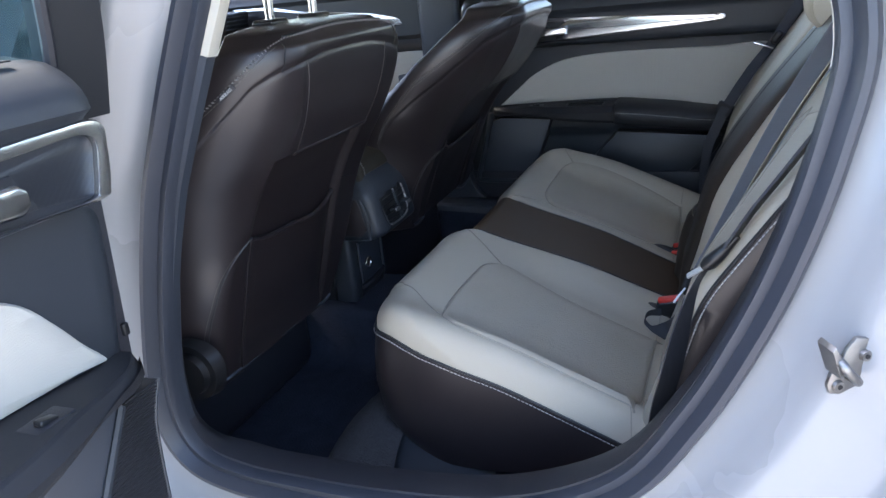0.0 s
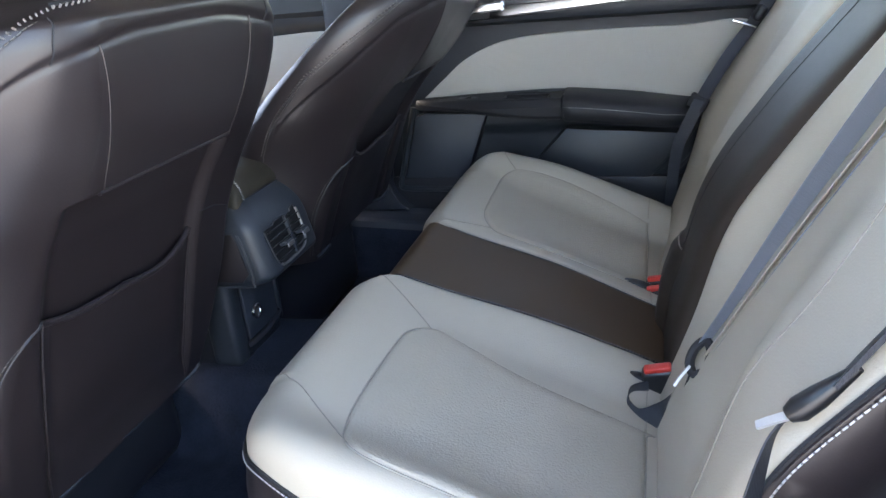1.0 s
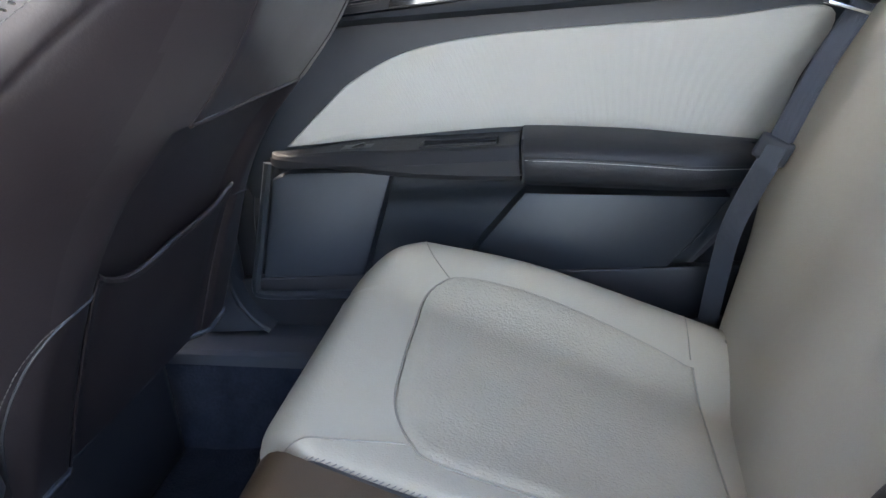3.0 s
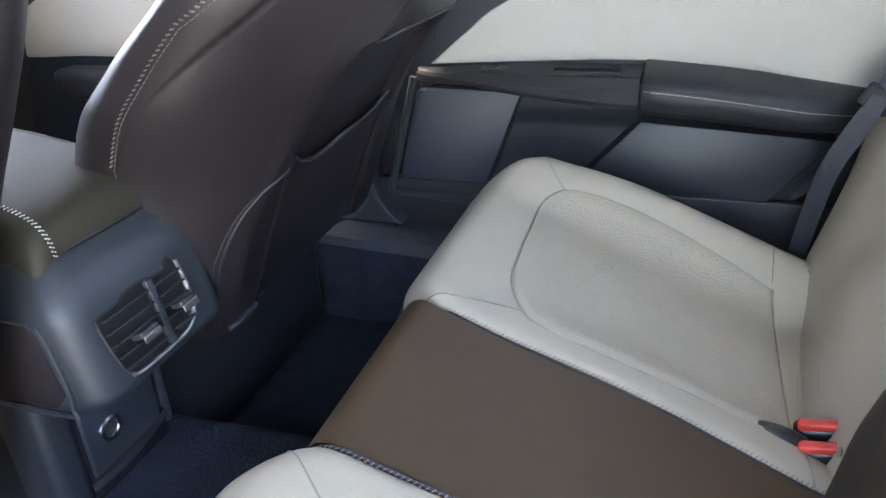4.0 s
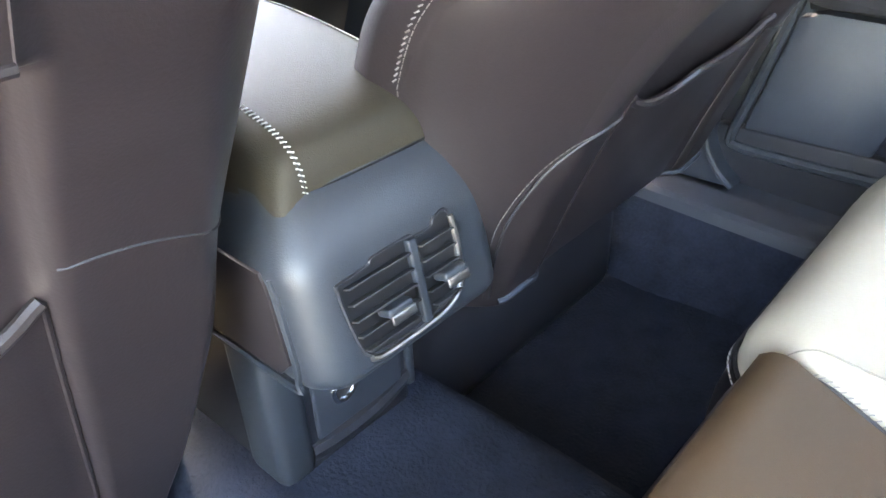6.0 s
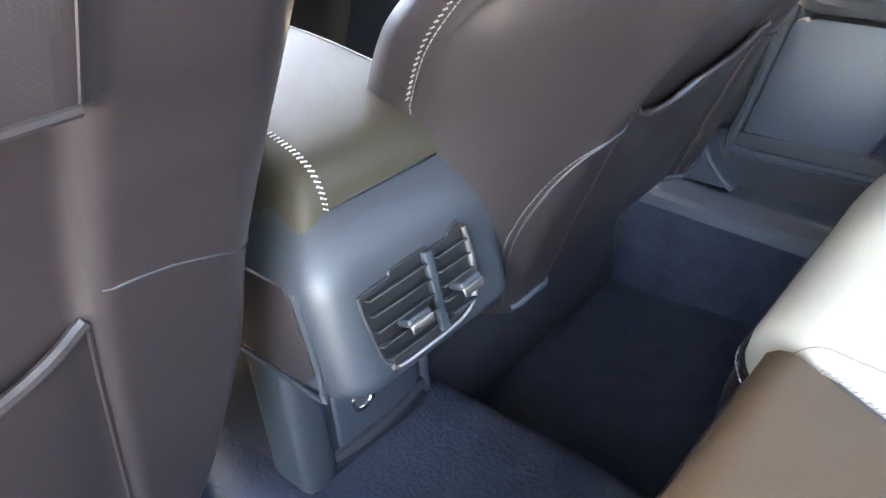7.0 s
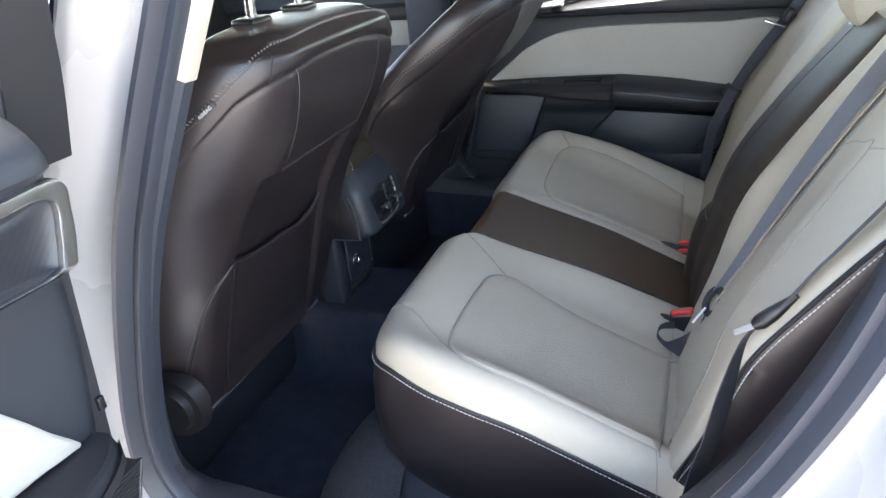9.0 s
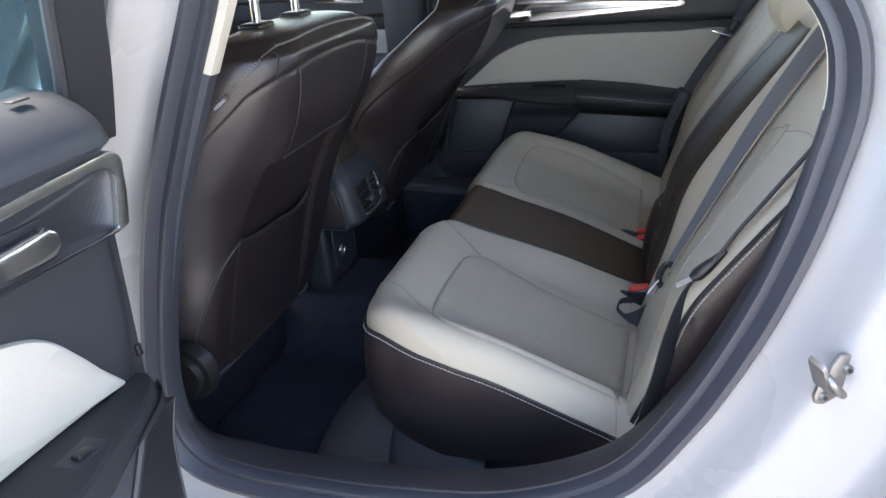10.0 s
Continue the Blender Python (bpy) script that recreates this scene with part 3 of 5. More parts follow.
def back_side(side):
    def face(u, v):
        z = 0.50 + 0.78 * u
        s = back_inner(z, side) - 0.02
        return back_point(s + (table(z, EDGE_Z, EDGE_S) - s) * v, z, side)
    back = part("backrest", grid(face, 90, 60), CREAM, rear_bench, "cream leather backrest")
    edge = [back_point(table(0.50 + 0.78 * i / 90, EDGE_Z, EDGE_S), 0.50 + 0.78 * i / 90, side) for i in range(91)]
    rings = [[p + Vector((dx, side * dy, 0)) for p in edge] for dx, dy in ((0, 0), (0.004, 0.006), (0.03, 0.016), (0.07, 0.014), (0.12, 0.0), (0.2, -0.03))]
    bolster = part("backrest_side", loft(rings, False), BROWN, rear_bench, "dark brown leather backrest side")
    part("piping", tube([p + Vector((0.001, side * 0.003, 0)) for p in edge], 0.0024, 6), BLACK_LEATHER, back)
    part("stitching", dashes([p + Vector((0.006, side * 0.010, 0)) for p in edge], 0.0065, 0.0045, 0.0009), THREAD, bolster, "pale stitching")
    if side < 0:
        seam = spline([(0.22, 0.56, 0), (0.235, 0.75, 0), (0.29, 0.93, 0), (0.36, 0.99, 0), (0.44, 1.018, 0), (0.475, 1.022, 0), (0.513, 0.925, 0), (0.513, 0.838, 0), (0.505, 0.72, 0), (0.49, 0.56, 0)], 10)
        part("seam", tube([back_point(p.x, p.y, side, 0.0004) for p in spline([(0.475, 1.022, 0), (0.526, 1.037, 0), (0.58, 1.044, 0), (0.648, 1.046, 0)], 8)], 0.0006, 5), SEAM, back)
        part("seam", tube([back_point(p.x, p.y, side, 0.0004) for p in seam], 0.0006, 5), SEAM, back)
    for z, s in ((0.60, 0.505), (0.60, 0.13)):
        bm = bmesh.new()
        bmesh.ops.create_uvsphere(bm, u_segments=12, v_segments=8, radius=0.006, matrix=Matrix.Translation(back_point(s, z, side)) @ Matrix.Diagonal((0.4, 1, 1, 1)))
        part("upholstery_button", bm, SEAM, back)


for side in (-1, 1):
    back_side(side)


def arm_face(u, v):
    z = 0.55 + 0.56 * u
    a = -1 + 2 * v
    e = (1 - abs(a) ** 8) ** 0.7 if abs(a) < 1 else 0.0
    x = table(z, BACK_Z, BACK_X) + 0.014 - table(z, (0.55, 0.60, 0.68, 0.76, 0.86, 0.95, 1.10), (0.006, 0.016, 0.030, 0.030, 0.025, 0.020, 0.012)) * e
    x -= 0.015 * ramp(0.738, 0.704, z) * ramp(0.52, 0.70, v) * (1 - abs(a) ** 12)
    near, far = table(z, ARM_Z, ARM_NEAR) - 0.004, table(z, ARM_Z, ARM_FAR) + 0.004
    return (x, near + (far - near) * v, z)


armrest = part("folding_armrest", grid(arm_face, 140, 40), ARM_LEATHER, rear_bench, "brown leather fold-down armrest")
part("seam", tube([Vector(arm_face(0.309, 0.60 + 0.40 * i / 20)) + Vector((-0.0006, 0, 0)) for i in range(20)], 0.0010, 6), SEAM, armrest)
part("seam", tube([Vector(arm_face(0.309 + 0.68 * i / 30, 0.64)) + Vector((-0.0002, 0, 0)) for i in range(31)], 0.0008, 6), BLACK_LEATHER, armrest)
bm = bmesh.new()
rings = []
for i in range(13):
    a = -1 + 2 * i / 12
    w = (1 - abs(a) ** 4) ** 0.25 if abs(a) < 1 else 0.02
    rings.append([Vector((0.872 + 0.050 * w * math.cos(b), CY + 0.10 * a, 1.125 + 0.055 * w * math.sin(b))) for b in (2 * math.pi * j / 20 for j in range(20))])
part("headrest", loft(rings, True, caps=True), CREAM, rear_bench, "cream leather middle headrest")
part("headrest_guide", block((0.03, 0.04, 0.03), (0.852, CY - 0.02, 1.07), 0.008), BLACK, rear_bench)
shelf = part("parcel_shelf", block((0.55, 1.3, 0.02), (1.16, CAR_Y, 1.04), 0.006), PLASTIC)
tagged(shelf, "charcoal parcel shelf behind the bench", "parcel shelf", kind="structure")
part("rear_bulkhead", block((0.02, 1.35, 0.8), (1.02, CAR_Y, 0.66), 0.0), TRIM_DARK, car_body)


# ---- front seats ----
SEAT_Z = (0.545, 0.60, 0.66, 0.74, 0.836, 0.92, 0.98, 1.05, 1.11, 1.15, 1.172)
SEAT_X = (-0.103, -0.084, -0.064, -0.040, -0.008, 0.034, 0.076, 0.118, 0.142, 0.148, 0.128)
SEAT_W = (0.240, 0.256, 0.266, 0.268, 0.258, 0.250, 0.244, 0.240, 0.234, 0.218, 0.185)
SEAT_R = (0.170, 0.188, 0.200, 0.196, 0.172, 0.155, 0.148, 0.142, 0.136, 0.124, 0.090)


DEEP_Z = (0.55, 0.80, 0.92, 0.98, 1.04, 1.10, 1.172)
DEEP = (0.150, 0.170, 0.190, 0.180, 0.150, 0.105, 0.060)


WIDE_Z = (0.58, 0.68, 0.83, 0.95, 1.05, 1.12, 1.17)
WIDE_IN = (-0.19, -0.08, 0.10, 0.24, 0.26, 0.20, 0.10)
WIDE_OUT = (0.0, 0.02, 0.06, 0.12, 0.08, 0.02, 0.0)
WIDE_FAR = (-0.05, 0.0, 0.10, 0.20, 0.20, 0.14, 0.08)


def crease_z(a):
    """Height of the seam under the shoulder band, a from the seat's middle."""
    return table(a, (0.0, 0.067, 0.130, 0.172, 0.201, 0.214, 0.226, 0.236, 0.244, 0.252), (1.138, 1.137, 1.130, 1.120, 1.101, 1.068, 1.02, 0.97, 0.92, 0.85))


def seat_rear(y, z, up=0.0, flat=0.0):
    """The backrest's rear surface, y from the seat's middle; up: how much higher its shoulders sit."""
    a = abs(y)
    x = table(z, SEAT_Z, SEAT_X)
    w, r = table(z, SEAT_Z, SEAT_W), table(z, SEAT_Z, SEAT_R)
    r += (w - r) * flat
    q = min(1.0, max(0.0, (a - r) / (w - r)))
    x -= table(z - up, DEEP_Z, DEEP) * (1 - (1 - q ** 1.7) ** 0.6)
    dz = z - crease_z(a)
    x += 0.0028 * ramp(-0.009, 0.011, dz) - 0.0030 * math.exp(-(dz / 0.0050) ** 2)
    under = ramp(0.153, 0.139, a) if flat > 0.2 else ramp(0.158, 0.128, a)
    x -= 0.017 * under * ramp(0.982, 0.978, z) * ramp(0.56, 0.64, z)
    x += 0.006 * under * ramp(0.976, 0.982, z) * ramp(1.14, 1.02, z)
    return x


def front_seat(name, yc, outer, dx, near, base, up, low, recline, label):
    """outer: the side of the door, -1 or 1; base: its foot; low: how much lower the shoulders sit."""
    seat = thing(name, label, "car seat", "front seats")

    def wide(y, z):
        rim = ramp(0.14, 0.24, abs(y))
        k = table(z, WIDE_Z, (WIDE_IN if y * outer < 0 else WIDE_OUT) if near else WIDE_FAR)
        return yc + y * (1 + k * rim)

    def flat(y):
        return 0.45 * ramp(0.0, 0.05, -y * outer) if near else 0.0
    rings = []
    for i in range(301):
        z = base + (1.172 - base) * i / 300
        w, x0 = table(z, SEAT_Z, SEAT_W), table(z, SEAT_Z, SEAT_X)
        ring = []
        for j in range(171):
            y = w * math.sin(math.pi / 2 * (-1 + 2 * j / 170) * 0.999)
            ring.append(Vector((seat_rear(y, z, up, flat(y)), wide(y, z), z)))
        d = table(z - up, (0.54, 0.8, 0.92, 1.0, 1.1, 1.172), (0.06, 0.06, 0.045, 0.028, 0.016, 0.010))
        for j in range(1, 20):
            a = math.pi * j / 20
            ring.append(Vector((x0 - table(z - up, DEEP_Z, DEEP) + 0.005 - d * math.sin(a) ** 0.6, wide(w * math.cos(a), z), z)))
        rings.append(ring)
    last = rings[-1]
    mid = Vector((0.035, yc, 1.172))
    for k in range(1, 8):
        t = math.pi / 2 * k / 7
        rings.append([mid + (p - mid) * (0.12 + 0.88 * math.cos(t)) + Vector((0, 0, 0.012 * math.sin(t))) for p in last])
    back = part("backrest", loft(rings, True, caps=True), [BROWN, BROWN_PERF], seat, "dark brown leather backrest", angle=75)
    for f in back.data.polygons:
        a, z = abs(f.center.y - yc), f.center.z
        f.material_index = int(f.normal.x > 0.2 and a < (0.133 if near else 0.20) and (0.985 if near else 0.825) < z < crease_z(a) - 0.006)

    def on(y, z, lift=0.0008):
        return Vector((seat_rear(y, z, up, flat(y)) + lift, wide(y, z), z))

    def pocket(u, v):
        y = -0.146 + 0.290 * u
        k = (2 * u - 1) * -outer
        top = 0.824 + 0.020 * abs(k) ** 3 - 0.010 * math.sin(math.pi * k) * (k > 0)
        z = base + 0.012 + (top - base - 0.012) * v
        bulge = 0.012 * (1 - abs(2 * u - 1) ** 6) ** 0.5
        return (seat_rear(y, z, up, flat(y)) + 0.002 + bulge * (0.5 + 0.5 * v), wide(y, z), z)
    pk = part("map_pocket", grid(pocket, 48, 24), BROWN, seat, "dark brown leather map pocket")
    part("pocket_rim", tube([Vector(pocket(i / 48, 1)) + Vector((-0.002, 0, 0)) for i in range(49)], 0.0045, 8), BROWN, pk)
    for u in (0.0, 1.0):
        part("seam", tube([Vector(pocket(u, j / 12)) + Vector((0.0005, 0, 0)) for j in range(13)], 0.0018, 6), BROWN, pk)
    part("seam", tube([on(outer * (0.112 - 0.252 * i / 40), 0.9825, -0.0005) for i in range(41)], 0.0030, 8), BROWN, back)
    for sgn in (-1, 1):
        flank = spline([(0.146, 0.846, 0), (0.168, 0.838, 0), (0.190, 0.815, 0), (0.212, 0.765, 0), (0.225, 0.68, 0), (0.218, 0.60, 0)] if near else [(0.146, 0.830, 0), (0.181, 0.824, 0), (0.200, 0.806, 0), (0.212, 0.781, 0), (0.219, 0.758, 0), (0.222, 0.736, 0), (0.222, 0.69, 0), (0.218, 0.65, 0)], 8)
        if sgn == outer or not near:
            part("seam", tube([on(sgn * p.x, p.y) for p in flank], 0.0015, 5), BLACK_LEATHER, back)
            part("stitching", dashes([on(sgn * (p.x + 0.004), p.y, 0.0004) for p in flank], 0.005, 0.0035, 0.0005), THREAD_DARK, back)
        part("seam", tube([on(sgn * (0.106 + 0.022 * (i / 20) ** 0.8 if sgn == outer else 0.140), 0.985 + 0.144 * i / 20, 0.0003) for i in range(21)], 0.0008, 5), BROWN, back)
        part("seam", tube([on(sgn * p.x, p.y, 0.0004) for p in spline([(0.172, 1.118, 0), (0.170, 1.138, 0), (0.163, 1.157, 0)], 12)], 0.0011, 5), BLACK_LEATHER, back)
        if near and sgn != outer:
            part("seam", tube([on(sgn * (0.150 + 0.005 * i), 0.868 - 0.0015 * i + 0.004 * math.sin(i * 0.30), -0.0002) for i in range(21)], 0.0011, 5), BLACK_LEATHER, back)
        line = [(0.149, 1.164), (0.169, 1.159), (0.185, 1.153), (0.202, 1.139), (0.213, 1.122), (0.221, 1.105), (0.231, 1.07), (0.240, 1.02), (0.246, 0.97), (0.250, 0.92), (0.252, 0.87)]
        sp = spline([(a, z, 0) for a, z in line], 8)
        pts = []
        for p in sp:
            w = table(p.y, SEAT_Z, SEAT_W)
            pts.append(on(sgn * min(p.x, w * 0.99), p.y, 0.001))
        part("stitching", rungs(pts, (0.3, sgn * 0.6, 0.8), 0.0056, 0.0060, 0.0010), THREAD_GREY if outer < 0 else THREAD_DARK, back)
        part("stitching", dashes([p + Vector((0.004, sgn * 0.002, -0.004)) for p in pts], 0.0065, 0.0046, 0.0006), THREAD_DARK, back)
    top = [on(y, 1.1712 - 0.0072 * (abs(y) / 0.149) ** 2, 0.001) for y in (-0.149 + 0.298 * i / 40 for i in range(41))]
    part("stitching", rungs(top, (0.5, 0, 0.9), 0.0056, 0.0060, 0.0010), THREAD_GREY, back, "grey ladder stitching")
    part("piping", tube([p + Vector((-0.003, 0, 0.003)) for p in top], 0.0018, 5), BLACK_LEATHER, back)
    for dy in (-0.067, 0.067):
        part("headrest_post", tube([(0.050, yc + dy, 1.165), (0.056, yc + dy, 1.29)], 0.0075, 12), CHROME, seat, "polished steel post")
        part("headrest_sleeve", block((0.040, 0.050, 0.012), (0.050, yc + dy, 1.184), 0.0055), BLACK, seat)
    rings = []
    for i in range(15):
        a = -1 + 2 * i / 14
        w = max(0.05, (1 - abs(a) ** 4) ** 0.25)
        rings.append([Vector((0.045 + 0.055 * w * math.cos(b), yc + 0.13 * a, 1.355 + 0.075 * w * math.sin(b))) for b in (2 * math.pi * j / 22 for j in range(22))])
    part("headrest", loft(rings, True, caps=True), BLACK_LEATHER, seat, "black leather headrest")

    def pad(u, v):
        x, a = -0.68 + 0.44 * u, -1 + 2 * v
        return (x, yc + 0.255 * a, 0.70 - 0.07 * u + 0.035 * abs(a) ** 3 - 0.12 * abs(a) ** 14 - 0.04 * (1 - min(1, u / 0.12)) ** 2)
    part("seat_cushion", grid(pad, 30, 30), CREAM, seat, "cream leather cushion")
    part("seat_base", block((0.50, 0.44, 0.23), (-0.425, yc, 0.505), 0.03), TRIM_DARK, seat, "black seat base")
    part("hem", tube([on(-0.21 + 0.42 * i / 40, base + 0.010 + 0.004 * math.sin(i * 0.5), 0.001) for i in range(41)], 0.0038, 8), PLASTIC, seat, "grey lower hem")
    if outer < 0:
        bm = bmesh.new()
        bmesh.ops.create_cone(bm, cap_ends=True, segments=36, radius1=0.058, radius2=0.048, depth=0.045, matrix=pose(-0.085, yc + outer * 0.262, 0.648, 90 if outer < 0 else -90, 0, 0))
        bmesh.ops.bevel(bm, geom=[e for e in bm.edges if len(e.link_faces) == 2 and e.calc_face_angle() > 0.9], offset=0.012, segments=4, affect="EDGES")
        part("hinge_cover", bm, BLACK, seat, "round charcoal hinge cover")
    for sgn in (-1, 1):
        part("seat_rail", block((0.38, 0.03, 0.07), (-0.47, yc + sgn * 0.18, 0.44), 0.006), BLACK, seat)
    p0, p1 = on(outer * 0.228, 1.080, 0.003), on(outer * 0.214, 1.118, 0.003)
    along = (p1 - p0).normalized() * -outer
    face = Vector((0.75, outer * 0.60, 0.25))
    face = (face - along * face.dot(along)).normalized()
    spot = Matrix((along, face.cross(along), face)).transposed().to_4x4()
    spot.translation = (p0 + p1) / 2 + Vector((0.004, outer * 0.003, 0))
    bm = block((0.034, 0.008, 0.0016), (0, 0, 0), 0.0006)
    bmesh.ops.transform(bm, matrix=spot, verts=bm.verts[:])
    tg = part("side_label", bm, TRIM_DARK, seat, "small woven airbag label")
    words = bpy.data.curves.new("label_text", "FONT")
    words.body, words.size, words.align_x, words.align_y, words.extrude = "AIRBAG", 0.0066, "CENTER", "CENTER", 0.0002
    holder = bpy.data.objects.new("label_text", words)
    me = bpy.data.meshes.new_from_object(holder)
    bpy.data.objects.remove(holder)
    me.transform(spot @ Matrix.Translation((0, 0, 0.0011)))
    me.materials.clear()
    me.materials.append(LABEL)
    new("label_text", me).parent = tg
    for ob in seat.children_recursive:
        for v in ob.data.vertices:
            v.co.z -= low * ramp(0.86, 1.05, v.co.z)
            v.co.x += recline * table(v.co.z, (0.62, 0.72, 0.85, 0.98, 1.07, 1.17, 1.40), (0.0, 0.10, 0.32, 0.62, 0.90, 1.20, 1.9))
    seat.matrix_basis = Matrix.Translation((dx, 0, 0))
    return seat


front_seat("front_seat", -0.330, -1, -0.025, True, 0.574, 0.04, 0.0, 0.0, "dark brown leather driver seat with a map pocket")
front_seat("front_seat", 0.378, 1, 0.036, False, 0.634, 0.07, 0.02, 0.075, "dark brown leather passenger seat with a map pocket")


# ---- centre console ----
KY = 0.051
LY = 0.060                # the lid's middle
console = thing("centre_console", "charcoal centre console with rear air vents and a leather lid", "console")
FACE_Z = (0.668, 0.690, 0.74, 0.785, 0.81, 0.826)
FACE_X = (-0.012, -0.008, -0.017, -0.028, -0.042, -0.058)


def console_block():
    rings = []
    for i in range(29):
        z = 0.698 + 0.128 * i / 28
        xr = table(z, FACE_Z, FACE_X)
        h, r = 0.100 - 0.016 * ramp(0.775, 0.826, z), 0.030
        ring = [Vector((-0.62, KY - h, z))]
        for k in range(11):
            a = math.pi / 2 * k / 10
            ring.append(Vector((xr - r + r * math.sin(a), KY - h + r - r * math.cos(a), z)))
        for k in range(11):
            a = math.pi / 2 * k / 10
            ring.append(Vector((xr - r + r * math.cos(a), KY + h - r + r * math.sin(a), z)))
        ring.append(Vector((-0.62, KY + h, z)))
        rings.append(ring)
    low = []
    for dx, dz, k in ((-0.070, -0.022, 0.84), (-0.030, -0.020, 0.92), (-0.012, -0.013, 0.965), (-0.003, -0.006, 0.99)):
        low.append([Vector((p.x + dx if p.x > -0.5 else p.x, KY + (p.y - KY) * k, 0.698 + dz)) for p in rings[0]])
    up = [[Vector((p.x - d if p.x > -0.5 else p.x, KY + (p.y - KY) * k, 0.826 + h)) for p in rings[-1]] for d, k, h in ((0.008, 0.975, 0.005), (0.022, 0.93, 0.006))]
    return loft(low + rings + up, True, caps=True)


part("console_body", console_block(), PLASTIC_SOFT, console)
for sgn in (-1, 1):
    panel_ob = part("console_side_panel", slab([(-0.36, 0.695), (-0.064, 0.690), (-0.050, 0.705), (-0.062, 0.765), (-0.068, 0.778), (-0.36, 0.780)], 0.0, 0.003, lambda a, b, d: (a, KY + sgn * (0.0995 - 0.016 * ramp(0.775, 0.826, b) + d), b), 0.0015), BROWN, console, "brown leather side panel")
    part("panel_rib", tube(spline([(-0.36, KY + sgn * 0.101, 0.684), (-0.075, KY + sgn * 0.101, 0.682), (-0.044, KY + sgn * 0.101, 0.694), (-0.048, KY + sgn * 0.101, 0.745), (-0.058, KY + sgn * 0.0995, 0.776)], 6), 0.0028, 6), PLASTIC_SOFT, panel_ob)


LID_X = (-0.44, -0.28, -0.21, -0.155, -0.12, -0.09, -0.075, -0.065, -0.059, -0.056, -0.055)
LID_Z = (0.900, 0.897, 0.891, 0.882, 0.875, 0.867, 0.861, 0.854, 0.845, 0.836, 0.826)


def lid_point(x, z, a, lift=0.0):
    """On the lid: a from -1 to 1 across it; its sides roll down past the stitched edges."""
    q = abs(a)
    y = 0.070 * q / 0.8 if q < 0.8 else 0.070 + (0.024 if a < 0 else 0.014) * math.sin((q - 0.8) / 0.2 * math.pi / 2)
    drop = 0.002 * (q / 0.8) ** 2 if q < 0.8 else 0.002 + 0.055 * (1 - math.cos((q - 0.8) / 0.2 * math.pi / 2))
    return Vector((x - 0.004 * q ** 4, LY + math.copysign(y, a) + math.copysign(lift, a) * (q > 0.8), max(z + 0.002 - drop, 0.806) + lift))


lid_rows = spline([(x, z, 0) for x, z in zip(LID_X, LID_Z)], 4)
lid = part("console_lid", loft([[lid_point(p.x, p.y, -1 + 2 * j / 40) for j in range(41)] for p in lid_rows], False), LID_LEATHER, console, "dark leather armrest lid")
# solid black strip stands for the shade between lid and body
part("lid_gap", tube([(-0.0575 - 0.012 * abs(k) ** 6, LY + 0.080 * k, 0.8270) for k in (-1 + i / 12 for i in range(25))], 0.0030, 8), BLACK, lid, "black strip for the shaded gap under the lid")
for sgn in (-1, 1):
    line = [lid_point(p.x, p.y, sgn * 0.80, 0.0007) for p in lid_rows]
    part("stitching", rungs(line, (0, 1, sgn * -0.5), 0.0040, 0.0042, 0.00065), THREAD_PALE, lid, "pale ladder stitching")
    part("seam", tube([p - Vector((0, 0, 0.0004)) for p in line], 0.0008, 4), BLACK_LEATHER, lid)


def V(a, b, d):
    """On the console's rear face: a across, b up, d out of it."""
    b = 0.742 + (b - 0.735) * 0.80
    return (table(b, FACE_Z, FACE_X) + d, KY - 0.018 + 0.82 * a, b)


# one vent mouth with a stepped top and a curved foot, split by a bar
mouth = [(-0.066, 0.7652), (-0.062, 0.7713), (-0.03, 0.7730), (-0.022, 0.7773), (0.02, 0.7781), (0.026, 0.7747), (0.05, 0.7747), (0.056, 0.7807), (0.074, 0.7807), (0.0745, 0.7394), (0.068, 0.7102), (0.05, 0.6964), (0.02, 0.6921), (-0.036, 0.6921), (-0.054, 0.6982), (-0.06, 0.7179)]
mouth_line = spline([(a, b, 0) for a, b in mouth], 5, True)
# flush black plate in place of a recess full of shade
vent = part("vent_opening", slab([(p.x, p.y) for p in mouth_line], -0.002, 0.0012, lambda a, b, d: V(a, b, d), 0.0), BLACK, console, "flat black plate for the shaded vent mouth")
lip = [p for p in spline([(0.0745, 0.7773, 0), (0.0765, 0.7394, 0), (0.07, 0.7085, 0), (0.051, 0.6939, 0), (0.02, 0.6896, 0), (-0.037, 0.6896, 0), (-0.052, 0.6939, 0)], 8)]
part("vent_lip", tube([V(p.x, p.y, 0.0035) for p in lip], 0.0026, 8), STEEL, console, "satin grey vent lip")
part("vent_rim", tube([V(p.x, p.y, 0.0012) for p in mouth_line], 0.0016, 6, True), TRIM_DARK, console)
part("vent_divider", block((0.007, 0.009, 0.070), V(0.020, 0.735, 0.003), 0.002, (0, -11.5, 0)), PLASTIC_SOFT, console)
